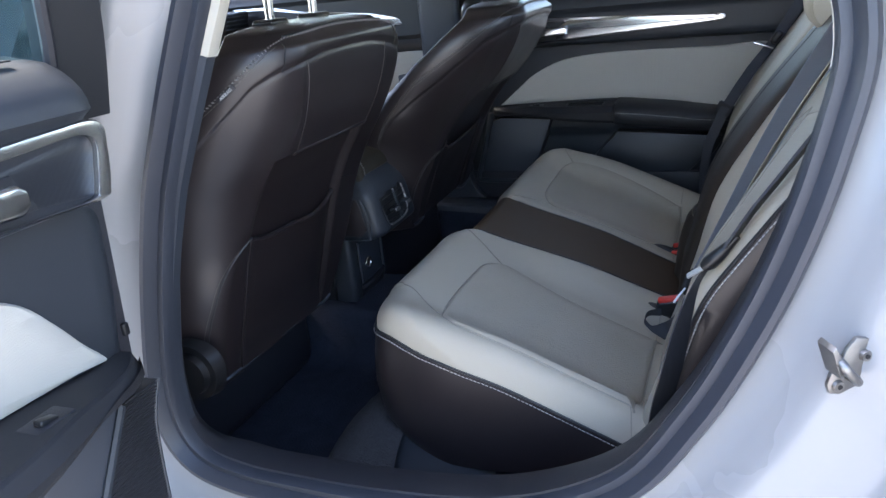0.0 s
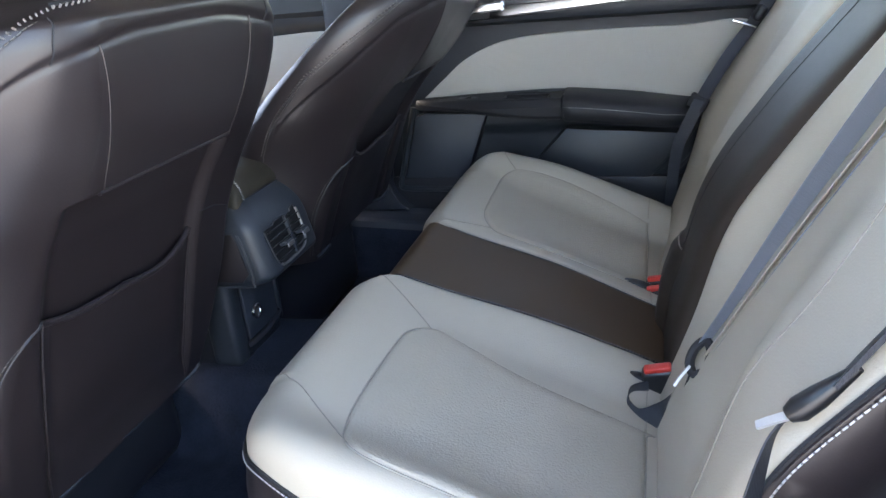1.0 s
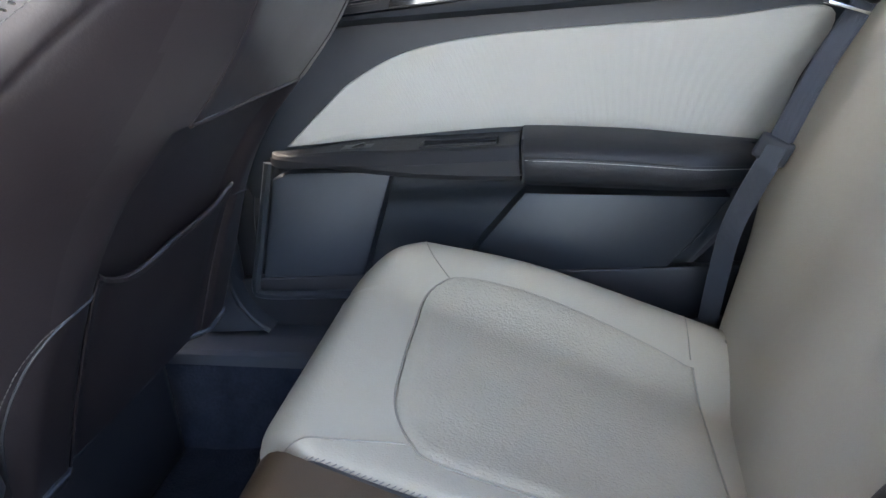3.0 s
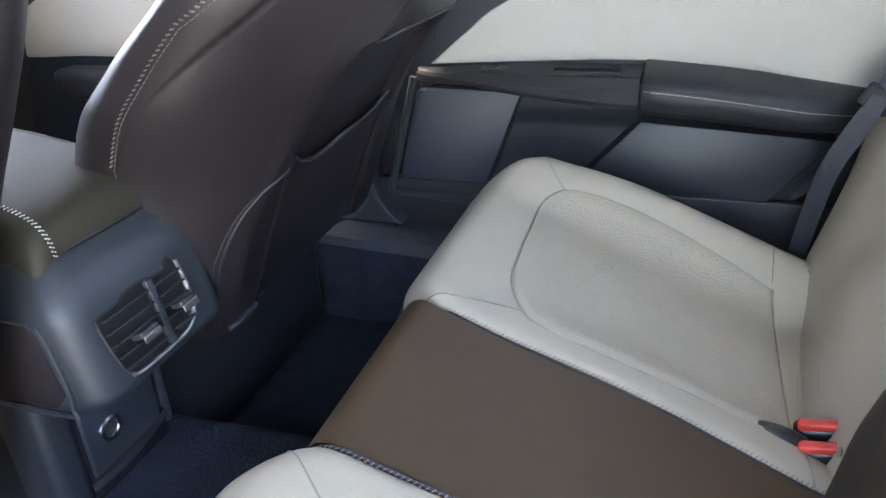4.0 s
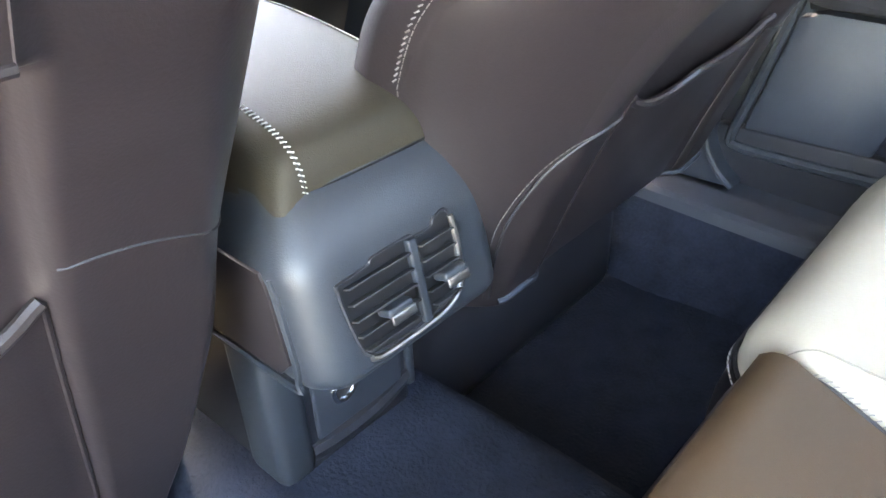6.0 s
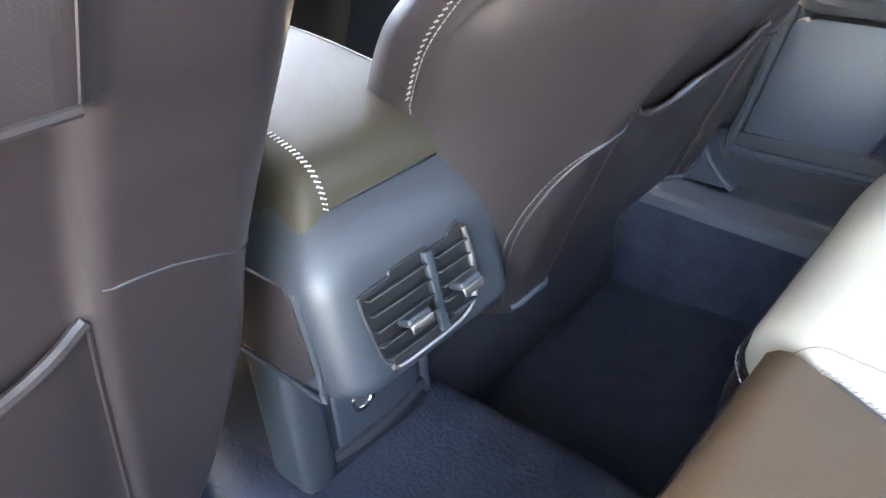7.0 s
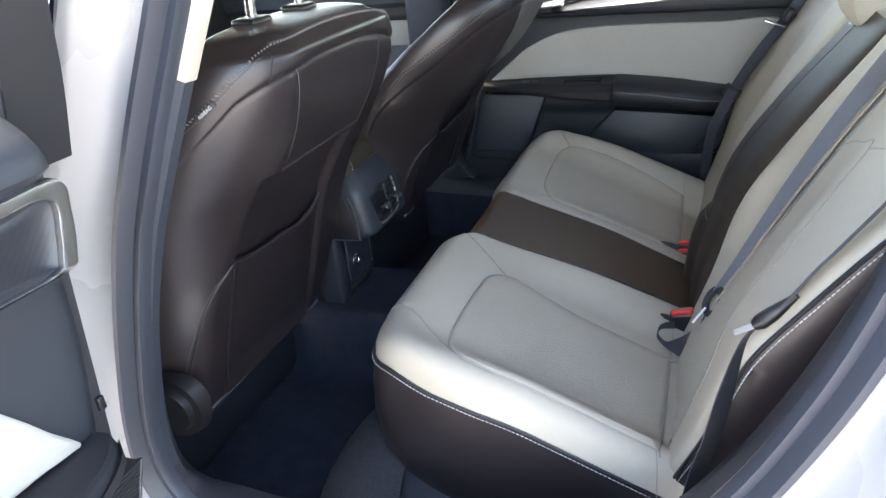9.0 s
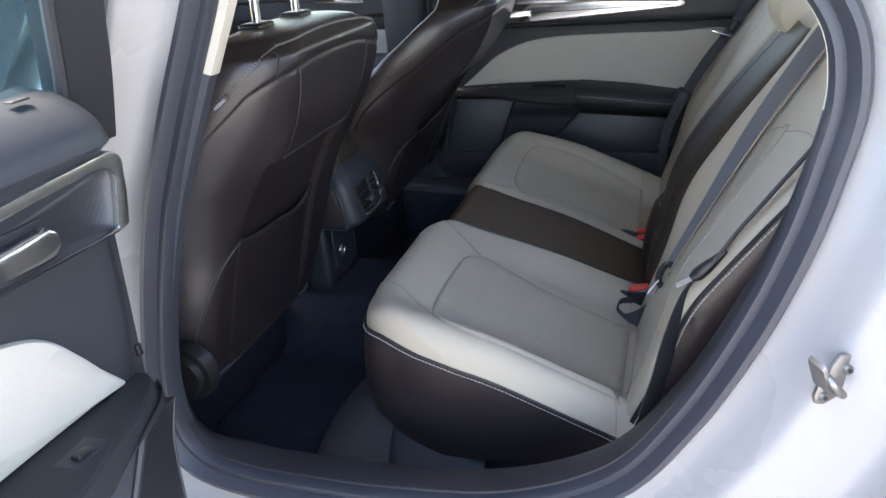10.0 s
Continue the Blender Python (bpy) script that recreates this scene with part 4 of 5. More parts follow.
for y0, y1 in ((-0.060, 0.013), (0.027, 0.070)):
    for i in range(5):
        z = 0.704 + 0.0156 * i
        cut = 0.008 if i == 0 else 0.0
        part("vent_slat", block((0.010, (y1 - y0 - cut) * 0.82, 0.0020), V((y0 + y1) / 2, z, 0.004), 0.0007, (0, -24, 0), 2), MATT_BLACK, vent)
    zc = 0.732
    tab = part("vent_tab", block((0.016, 0.024, 0.0075), V((y0 + y1) / 2 + 0.004, zc, 0.010), 0.0025, (0, -18, 0)), PLASTIC_SOFT, vent)
    part("tab_tip", block((0.003, 0.0235, 0.0078), V((y0 + y1) / 2 + 0.004, zc - 0.0028, 0.0185), 0.0013, (0, -18, 0)), STEEL, tab, "grey metal tab tip")
# lower block with the power socket
FY = 0.040
part("console_foot", block((0.50, 0.160, 0.20), (-0.362, FY + 0.004, 0.580), 0.010), TRIM_DARK, console)
part("foot_frame", block((0.060, 0.040, 0.175), (-0.137, FY - 0.064, 0.600), 0.012), PLASTIC_SOFT, console)
part("foot_frame", block((0.060, 0.012, 0.150), (-0.137, FY + 0.082, 0.606), 0.005), PLASTIC_SOFT, console)
part("foot_lip", loft([[Vector((-0.100 + dx - 0.006 * k * k, FY - 0.048 + 0.125 * (k + 1) / 2, 0.534 + 0.010 * ((k + 1) / 2) ** 2 + dz)) for dx, dz in ((-0.02, 0.014), (-0.003, 0.010), (0.0, 0.003), (-0.004, -0.008), (-0.02, -0.03))] for k in (-1 + 2 * i / 16 for i in range(17))], False), TRIM_DARK, console)
part("socket_panel", block((0.006, 0.108, 0.105), (-0.110, FY + 0.014, 0.600), 0.003), PLASTIC, console)
bm = tube([(-0.104, FY - 0.008 + 0.0125 * math.cos(a), 0.593 + 0.0125 * math.sin(a)) for a in (2 * math.pi * i / 32 for i in range(32))], 0.0032, 8, True)
sock = part("power_socket", bm, CHROME, console, "chrome ringed power socket")
bm = bmesh.new()
bmesh.ops.create_cone(bm, cap_ends=True, segments=28, radius1=0.0115, radius2=0.0105, depth=0.008, matrix=pose(-0.1075, FY - 0.008, 0.593, 0, 90, 0))
part("socket_cap", bm, STEEL, sock)


# ---- rear doors ----
CLOTH = [(-0.026, 0.8345), (-0.018, 0.841), (0.035, 0.885), (0.089, 0.926), (0.175, 0.962), (0.282, 0.976), (0.435, 0.9785), (0.598, 0.9775), (0.746, 0.977), (0.712, 0.89), (0.662, 0.803), (0.516, 0.830), (0.343, 0.845), (0.162, 0.842), (0.02, 0.836), (-0.014, 0.8345)]

CLOTH_NEAR = [(-0.026, 0.832), (-0.001, 0.864), (0.022, 0.897), (0.055, 0.936), (0.10, 0.957), (0.16, 0.968)] + CLOTH[5:]


def rear_door(name, label, m, window, shape, lead):
    """Built with x along the door from its hinge, y into the cabin, z up; then set by m. lead: the front edge's x by height."""
    door = thing(name, label, "car door", "rear doors")

    def P(u, z, w):
        return (u, w, z)

    def panel(u, v):
        z = 0.50 + 0.665 * v
        end = table(z, (0.5, 0.62, 0.80, 0.98, 1.15), (0.50, 0.60, 0.75, 0.84, 0.86))
        x0 = table(z, (0.5, 0.63, 0.74, 0.79, 0.985, 1.02, 1.09, 1.15), lead)
        x = x0 + (end - x0) * u
        w = -0.004
        w += 0.036 * ramp(1.002, 1.016, z) + 0.018 * ramp(1.095, 1.106, z)
        t = max(0.0, (z - 1.11) / 0.055)
        w -= 0.095 * (1 - math.sqrt(max(0, 1 - t * t)))
        w -= 0.018 * ramp(0.76, 0.73, z)
        w += 0.050 * ramp(0.60, 0.575, z)
        a = min(1.0, min(u, 1 - u) / 0.03)
        w -= 0.03 * (1 - a) ** 2
        return P(x, z, w)
    part("door_panel", grid(panel, 60, 70), PLASTIC_SOFT, door, "charcoal door trim panel")
    cl = spline([(a, b, 0) for a, b in shape], 8, True)
    cen = Vector((0.36, 0.895, 0))
    rings = [[Vector(P(cen.x + (p.x - cen.x) * k, cen.y + (p.y - cen.y) * k, w)) for p in cl] for k, w in ((1.0, -0.006), (0.997, 0.001), (0.985, 0.004), (0.9, 0.006), (0.6, 0.007), (0.3, 0.007), (0.0008, 0.007))]
    part("door_insert", loft(rings, True), DOOR_CLOTH, door, "cream cloth door insert")
    # armrest: a flat-topped front carrier with a pull cup, and a padded rear
    def carrier_ring(u, cup):
        wm = table(u, (-0.045, -0.03, 0.0, 0.03, 0.08, 0.14, 0.20), (0.022, 0.040, 0.057, 0.066, 0.080, 0.096, 0.104))
        k = wm / 0.104
        zt, zb = 0.8395 - 0.009 * ramp(0.12, -0.03, u), 0.816 - 0.026 * ramp(-0.02, 0.36, u)
        deep = 0.016 if cup else 0.0
        prof = [(0.0, zt - 0.001), (0.040 * k, zt), (0.044 * k, zt), (0.046 * k, zt - deep), (0.080 * k, zt - deep), (0.082 * k, zt), (wm - 0.009, zt + 0.0005), (wm - 0.004, zt - 0.002),
                (wm + 0.004, zt - 0.014), (wm + 0.006, zt - 0.017), (wm + 0.006, zb + 0.010), (wm + 0.002, zb + 0.003), (wm - 0.006, zb), (wm * 0.5, zb - 0.006), (0.0, zb - 0.02)]
        return [Vector(P(u, z, w)) for w, z in prof]
    stops = [-0.045 + 0.015 * i for i in range(16)] + [0.1945, 0.1965, 0.23, 0.27, 0.3030, 0.3050, 0.335]
    carrier = part("armrest_carrier", loft([carrier_ring(u, 0.196 < u < 0.304) for u in sorted(stops)], False), MATT_BLACK, door, angle=28)

    def pad_ring(u):
        t = (u - 0.338) / 0.335
        zb, zt, wm = 0.783 - 0.030 * t, 0.8475 - 0.040 * t ** 1.3, 0.112 - 0.040 * ramp(0.62, 1.0, t) - 0.006 * ramp(0.04, 0.0, t)
        prof = [(0.0, zt), (0.035, zt + 0.0015), (wm - 0.040, zt - 0.001), (wm - 0.018, zt - 0.006), (wm - 0.006, zt - 0.013), (wm, zt - 0.022), (wm + 0.001, zt - 0.035), (wm - 0.004, zb + 0.012), (wm - 0.014, zb + 0.002), (0.04, zb - 0.004), (0.0, zb - 0.004)]
        return [Vector(P(u, z, w)) for w, z in prof]
    pad = part("armrest_pad", loft([pad_ring(0.338 + 0.335 * i / 26) for i in range(27)], False), BLACK_LEATHER, door, "black padded armrest", angle=60)
    seam = [pad_ring(0.342 + 0.32 * i / 30)[5] for i in range(31)]
    part("seam", tube(seam, 0.0009, 5), BLACK, pad)
    part("stitching", dashes([p + Vector((0, 0.0006, -0.004)) for p in seam], 0.006, 0.0042, 0.0005), THREAD, pad, "pale stitching")
    part("pad_end", slab([(0.0, 0.779), (0.100, 0.785), (0.108, 0.800), (0.107, 0.832), (0.090, 0.846), (0.0, 0.8465)], 0.338, 0.341, lambda a, b, d: P(d, b, a)), BLACK_LEATHER, pad)
    part("cup_bottom", block((0.100, 0.030, 0.003), (0.250, 0.063, 0.8335), 0.001), CUP_LINER, carrier, "blue-grey cup liner")
    part("cup_rim", tube([(0.197, 0.044, 0.8400), (0.303, 0.044, 0.8400), (0.303, 0.082, 0.8400), (0.197, 0.082, 0.8400)], 0.0024, 8, True), BLACK, carrier, "black cup rim")
    part("window_switch", block((0.046, 0.030, 0.004), (0.100, 0.050, 0.8378), 0.0015), TRIM_DARK, carrier)
    part("switch_lever", block((0.020, 0.012, 0.006), (0.102, 0.053, 0.8405), 0.002, (0, -14, 0)), BLACK, carrier, "black window switch")
    # lower panels either side of the recess
    part("pocket_panel", slab([(max(-0.096, lead[0] + 0.012), 0.585), (max(-0.092, lead[1] + 0.012), 0.620), (max(-0.048, lead[2] + 0.012), 0.790), (-0.02, 0.800), (0.141, 0.795), (0.088, 0.655), (0.06, 0.585)], -0.03, 0.030, lambda a, b, d: P(a, b, d), 0.005), PLASTIC, door, "charcoal pocket panel")
    part("lower_panel", slab([(0.185, 0.57), (0.266, 0.676), (0.336, 0.753), (0.626, 0.733), (0.510, 0.590), (0.49, 0.57)], -0.03, 0.030, lambda a, b, d: P(a, b, d), 0.006), PLASTIC_SOFT, door, "charcoal lower panel")
    if window is TINT:
        part("edge_rib", tube([*[tuple(p) for p in spline([P(-0.052, 0.815, 0.020), P(-0.068, 0.75, 0.026), P(-0.092, 0.66, 0.030), P(-0.104, 0.615, 0.032), P(-0.092, 0.602, 0.034), P(-0.02, 0.600, 0.036), P(0.10, 0.600, 0.036), P(0.40, 0.60, 0.03)], 5)]], 0.008, 8), PLASTIC_SOFT, door)
    if window is PRIVACY:
        def grille_x(z):
            return table(z, (0.5, 0.63, 0.74, 0.79), lead[:4]) + 0.004, lead[2] + 0.030 + (0.80 - z) * 0.62
        heights = [0.560 + 0.023 * i for i in range(11)]
        rim = [(grille_x(z)[1], z) for z in heights] + [(grille_x(z)[0], z) for z in heights[::-1]]
        backing = part("grille_backing", slab(rim, 0.0, 0.0318, lambda a, b, d: P(a, b, d)), BLACK, door, "black grille backing")
        part("grille_edge", tube([P(grille_x(z)[0] - 0.002, z, 0.031) for z in heights], 0.0035, 6), PLASTIC_SOFT, backing)
        bm = bmesh.new()
        for i in range(68):
            z = 0.562 + 0.0034 * i
            x0, x1 = grille_x(z)
            if x1 - x0 > 0.004:
                block((x1 - x0, 0.003, 0.0018), ((x0 + x1) / 2, 0.0328, z), 0, bm=bm)
        part("speaker_grille", bm, TRIM_DARK, door, "ribbed black speaker grille")
        part("grille_strip", tube([P(lead[2] + 0.034 + (0.80 - z) * 0.62, z, 0.033) for z in (0.555, 0.67, 0.79)], 0.0045, 6), PLASTIC_SOFT, door, "grey strip beside the grille")
    # bright bezel with the handle
    bez = spline([(-0.062, 1.026, 0), (-0.070, 1.065, 0), (-0.066, 1.094, 0), (0.0, 1.096, 0), (0.20, 1.086, 0), (0.45, 1.076, 0), (0.60, 1.068, 0), (0.628, 1.058, 0), (0.60, 1.046, 0), (0.45, 1.036, 0), (0.20, 1.022, 0), (0.0, 1.015, 0), (-0.052, 1.015, 0)], 6, True)
    cen = Vector((0.24, 1.048, 0))
    inner = [Vector((p.x + 0.020 * ramp(0.04, -0.060, p.x) - 0.02 * ramp(0.56, 0.62, p.x), p.y - 0.013 * ramp(1.050, 1.075, p.y) * ramp(0.55, 0.2, p.x) + 0.004 * ramp(1.045, 1.015, p.y), 0)) for p in bez]
    part("handle_panel", loft([[Vector(P(cen.x + (p.x - cen.x) * k, cen.y + (p.y - cen.y) * k, w)) for p in inner] for k, w in ((1.0, 0.034), (0.99, 0.0355), (0.01, 0.036))], True), HANDLE_PANEL, door, "carbon patterned handle panel")
    part("bezel", loft([[Vector(P(o.x + (i.x - o.x) * k, o.y + (i.y - o.y) * k, w)) for o, i in zip(bez, inner)] for k, w in ((0.0, 0.026), (0.02, 0.035), (0.15, 0.0395), (0.8, 0.0410), (0.97, 0.0400), (1.0, 0.034))], True), CHROME, door, "satin silver bezel")
    spear = part("handle_spear", slab([(0.165, 1.026), (0.180, 1.062), (0.205, 1.0775), (0.45, 1.0715), (0.600, 1.0635), (0.620, 1.0575), (0.600, 1.0500), (0.45, 1.0410), (0.205, 1.0275)], 0.036, 0.0435, lambda a, b, d: P(a, b, d), 0.003), CHROME, door, "satin silver spear")
    part("spear_groove", tube([P(0.20 + 0.40 * i / 10, 1.050 + 0.0065 * i / 10, 0.0436) for i in range(11)], 0.0011, 6), TRIM_DARK, spear)
    cup = part("handle_cup", slab([(0.03, 1.028), (0.05, 1.066), (0.14, 1.068), (0.16, 1.05), (0.15, 1.032)], 0.0, 0.0385, lambda a, b, d: P(a, b, d), 0.001), TRIM_DARK, door)
    rings = []
    for i in range(17):
        t = i / 16
        x = 0.048 + 0.15 * t
        hh = 0.0175 * min(1.0, t / 0.08 + 0.55) * (1 - 0.35 * t)
        rings.append([Vector(P(x, 1.044 + 0.006 * t + hh * math.copysign(abs(math.sin(a)) ** 0.55, math.sin(a)) * 0.9, 0.046 + 0.008 * math.sin(math.pi * t) + 0.006 * math.copysign(abs(math.cos(a)) ** 0.55, math.cos(a)))) for a in (2 * math.pi * (j + 0.5) / 20 for j in range(20))])
    part("door_handle", loft(rings, True, caps=True), CHROME, door, "satin silver inner door handle")
    part("lock_badge", block((0.022, 0.010, 0.002), (0.0, 0.003, 1.1625), 0.0009), TRIM_DARK, door)
    # outer skin, window frame and glass
    part("outer_skin", slab([(lead[4] - 0.02, 0.44), (0.42, 0.44), (0.56, 0.62), (0.72, 0.80), (0.84, 0.98), (0.86, 1.12), (lead[4] - 0.02, 1.12)], -0.06, -0.145, lambda a, b, d: P(a, b, d), 0.02, 3), PAINT, door, "white painted door skin")
    part("door_edge", slab([(lead[0] - 0.02, 0.46), (lead[0] + 0.02, 0.46), (lead[4] + 0.02, 1.10), (lead[4] - 0.006, 1.10)], -0.10, -0.012, lambda a, b, d: P(a, b, d), 0.002), TRIM_DARK, door)
    lean = 0.22

    def G(u, z):
        return P(u, z, -0.035 + lean * (z - 1.12))
    frame_path = [G(-0.112, 1.09), G(-0.110, 1.20), G(-0.082, 1.32), G(0.06, 1.40), G(0.25, 1.44), G(0.45, 1.42), G(0.62, 1.36), G(0.74, 1.26), G(0.80, 1.14)]
    fr = spline(frame_path, 6)
    part("window_frame", ribbon(fr, 0.072, 0.03, lambda t: (math.cos(t * math.pi), 0, math.sin(t * math.pi) + 0.01)), MATT_BLACK, door, "black window frame")
    part("window_seal", tube([Vector(p) + Vector((0.038 if i < len(fr) / 3 else 0, 0.012, 0)) for i, p in enumerate(fr[:16])], 0.007, 8), TRIM_DARK, door)
    part("belt_seal", tube([G(-0.06, 1.125), G(0.3, 1.13), G(0.80, 1.13)], 0.012, 8), TRIM_DARK, door)
    outl = [(p[0], p[2]) for p in frame_path]
    glass_ob = part("window_pane", slab(outl, 0.0, 0.004, lambda a, b, d: (a, -0.035 + lean * (b - 1.12) + d, b)), window, door, "clear door glass")
    glass_ob.visible_shadow = False
    part("check_strap", block((0.009, 0.010, 0.016), (lead[4] + 0.020, -0.012, 0.845), 0.002), BLACK, door)
    door.matrix_basis = m
    return door


rear_door("rear_door", "closed charcoal rear door with a cream cloth insert", Matrix.Translation((0.057, 0.765, 0)) @ Matrix.Diagonal((1, -1, 1, 1)), TINT, CLOTH, (-0.10, -0.11, -0.12, -0.125, -0.125, -0.125, -0.125, -0.125))
NEAR_TURN = -89.3
rear_door("rear_door", "open charcoal rear door with a cream cloth insert and silver bezel", Matrix.Translation((0.070, -0.922, 0.028)) @ pose(0, 0, 0, 0, 0, NEAR_TURN), PRIVACY, CLOTH_NEAR, (-0.022, -0.030, -0.040, -0.060, -0.090, -0.064, -0.071, -0.068))


# ---- ground and distance ----
ground = part("ground", grid(lambda u, v: (-1500 + 3000 * u, -1500 + 3000 * v, GROUND_Z), 4, 4), BOUNCE_GROUND)
tagged(ground, "unseen concrete car park, paled to bounce light upwards", "ground", kind="structure")


# ---- belts, buckles and the latch striker ----
belt = thing("seat_belt", "grey webbing seat belt lying against the cream backrest", "seat belt", "seat belts")
pts = spline([(0.895, -0.345, 1.20), (0.850, -0.310, 1.115), (0.806, -0.288, 1.03), (0.766, -0.266, 0.945), (0.730, -0.240, 0.86), (0.690, -0.217, 0.765), (0.664, -0.203, 0.705)], 8)
part("webbing", ribbon(pts, lambda t: 0.050 - 0.036 * ramp(0.15, 1.0, t), 0.0014, lambda t: (0.70, 0.62 - 0.2 * t, -0.30)), WEB, belt)
part("webbing", ribbon([p + Vector((0.004, -0.030 + 0.016 * i / len(pts), -0.006)) for i, p in enumerate(pts)], lambda t: 0.020 - 0.010 * t, 0.0014, lambda t: (0.3 + 0.5 * t, 1.0 - 0.4 * t, 0.1)), CREAM_CLOTH, belt, "pale reverse of the webbing")
part("webbing", ribbon([p + Vector((0.006, -0.040 + 0.022 * i / len(pts), -0.010)) for i, p in enumerate(pts)], lambda t: 0.006, 0.0014, (0.5, 0.8, 0.1)), WEB, belt)
tongue = part("belt_tongue", tube(spline([(0.668, -0.204, 0.712), (0.656, -0.204, 0.700), (0.650, -0.210, 0.682), (0.656, -0.222, 0.674), (0.668, -0.224, 0.684), (0.674, -0.214, 0.702)], 6, True), 0.0060, 8, True), MATT_BLACK, belt, "black belt tongue")
part("tongue_blade", ribbon([(0.650, -0.214, 0.682), (0.638, -0.221, 0.667), (0.632, -0.225, 0.658)], 0.009, 0.003, (0.3, 0.8, 0.2)), BRIGHT, tongue, "bright steel tongue blade")

outer_belt = thing("seat_belt", "black lap belt hanging beside the cream backrest", "seat belt", "seat belts")
pts = spline([(0.892, -0.612, 1.175), (0.826, -0.602, 1.080), (0.762, -0.596, 0.981), (0.741, -0.593, 0.948), (0.718, -0.589, 0.906)], 8)
part("webbing", ribbon(pts, 0.022, 0.0034, (0.20, 0.90, -0.38)), WEB_BLACK, outer_belt)
pts = spline([(0.696, -0.577, 0.872), (0.684, -0.577, 0.850), (0.672, -0.596, 0.810), (0.660, -0.612, 0.750), (0.648, -0.608, 0.693), (0.640, -0.600, 0.62)], 8)
part("webbing", ribbon(pts, lambda t: 0.012 + 0.030 * ramp(0.15, 0.6, t), 0.0016, lambda t: (0.55, 0.80, -0.10)), WEB_BLACK, outer_belt)
tongue = part("belt_tongue", tube([(0.728, -0.590, 0.918), (0.720, -0.589, 0.908), (0.708, -0.587, 0.893), (0.698, -0.586, 0.882), (0.692, -0.585, 0.876)], lambda t: 0.0035 + 0.0055 * ramp(0.0, 0.65, t) - 0.003 * ramp(0.8, 1.0, t), 10), BLACK, outer_belt, "black belt tongue")
part("tongue_blade", ribbon([(0.692, -0.586, 0.876), (0.682, -0.582, 0.868), (0.674, -0.579, 0.861)], 0.0060, 0.003, (0.1, 0.8, 0.6)), BRIGHT, tongue, "bright steel tongue blade")

part("side_wing", block((0.24, 0.05, 0.95), (0.99, 0.735, 0.88), 0.02), TRIM_DARK, car_body, "black wheel arch and pillar trim")
part("side_wing", block((0.26, 0.10, 0.17), (0.76, 0.715, 0.465), 0.02), TRIM_DARK, car_body, "black wheel arch trim")
part("side_wing", block((0.36, 0.05, 0.34), (0.90, 0.735, 0.56), 0.02), TRIM_DARK, car_body, "black wheel arch and pillar trim")
part("side_wing", block((0.16, 0.04, 0.95), (0.95, -0.655, 0.88), 0.02), TRIM_DARK, car_body, "black wheel arch and pillar trim")
far_belt = thing("seat_belt", "grey webbing seat belt hanging by the far backrest", "seat belt", "seat belts")
pts = spline([(0.890, 0.690, 1.13), (0.817, 0.662, 1.006), (0.755, 0.625, 0.925), (0.702, 0.586, 0.842), (0.676, 0.590, 0.785), (0.658, 0.598, 0.734), (0.650, 0.62, 0.66), (0.646, 0.65, 0.58)], 8)
part("webbing", ribbon([p + Vector((-0.006, 0, 0.0)) for p in pts], 0.027, 0.0014, (0.82, -0.36, -0.37)), WEB_SHADED, far_belt)
part("webbing", ribbon([p + Vector((-0.011, -0.012, 0.0)) for p in pts[:28]], 0.022, 0.0014, (0.80, -0.40, -0.37)), WEB_SHADED, far_belt)
part("belt_stop", block((0.040, 0.014, 0.030), (0.690, 0.582, 0.838), 0.004, (0, 25, -22)), WEB_BLACK, far_belt)
tongue = part("belt_tongue", block((0.020, 0.044, 0.034), (0.806, 0.652, 1.004), 0.008, (0, 30, 0)), BLACK, far_belt)
part("tongue_blade", block((0.05, 0.018, 0.004), (0.776, 0.642, 0.986), 0.001, (0, 20, 0)), CHROME, tongue, "bright steel tongue blade")


def buckle(at, turn, twin, label):
    b = thing("belt_buckle", label, "belt buckle", "belt buckles")
    for k in range(2 if twin else 1):
        y, z, deep = 0.026 * k, 0.006 * k, 0.019 if twin else 0.024
        body = part("housing", block((0.046, deep, 0.046), (0, y, z - 0.027), 0.006), BLACK, b)
        part("release_button", block((0.038, deep * 0.62, 0.010), (0.001, y - deep * 0.1, z - 0.003), 0.003), RED, body, "red release button")
    rings = []
    for i in range(11):
        t = i / 10
        w = 0.3 + 0.7 * math.sin(math.pi * (0.08 + 0.84 * t)) ** 0.5
        rings.append([Vector((-0.058 + 0.046 * t + 0.004 * math.cos(q), 0.004 + 0.010 * w * math.cos(q), (0.014 if twin else -0.012) - 0.020 * t + 0.012 * w * math.sin(q))) for q in (2 * math.pi * j / 14 for j in range(14))])
    part("cover_tab", loft(rings, True, caps=True), BLACK, b, "rounded black cover tab")
    part("buckle_strap", ribbon(spline([(0.0, 0, -0.045), (0.012, 0.002, -0.060), (0.03, 0.006, -0.085)], 6), 0.034, 0.004, (0, 1, 0)), WEB_BLACK, b)
    b.matrix_basis = Matrix.Translation(at) @ pose(0, 0, 0, *turn)
    return b


buckle((0.612, -0.108, 0.613), (6, -14, -4), False, "black seat belt buckle with a red button on the cream cushion")
buckle((0.612, 0.190, 0.594), (4, -12, -6), True, "black twin belt buckle with red buttons beside the brown strip")
loop = thing("belt_loop", "black webbing loop lying under the buckle", "belt loop")
part("webbing", ribbon(spline([(0.602, -0.118, 0.578), (0.578, -0.132, 0.577), (0.572, -0.155, 0.570), (0.590, -0.172, 0.566), (0.618, -0.175, 0.580), (0.640, -0.190, 0.622), (0.652, -0.205, 0.668)], 8), 0.030, 0.0018, (0.3, 0.25, 0.9)), WEB_BLACK, loop)

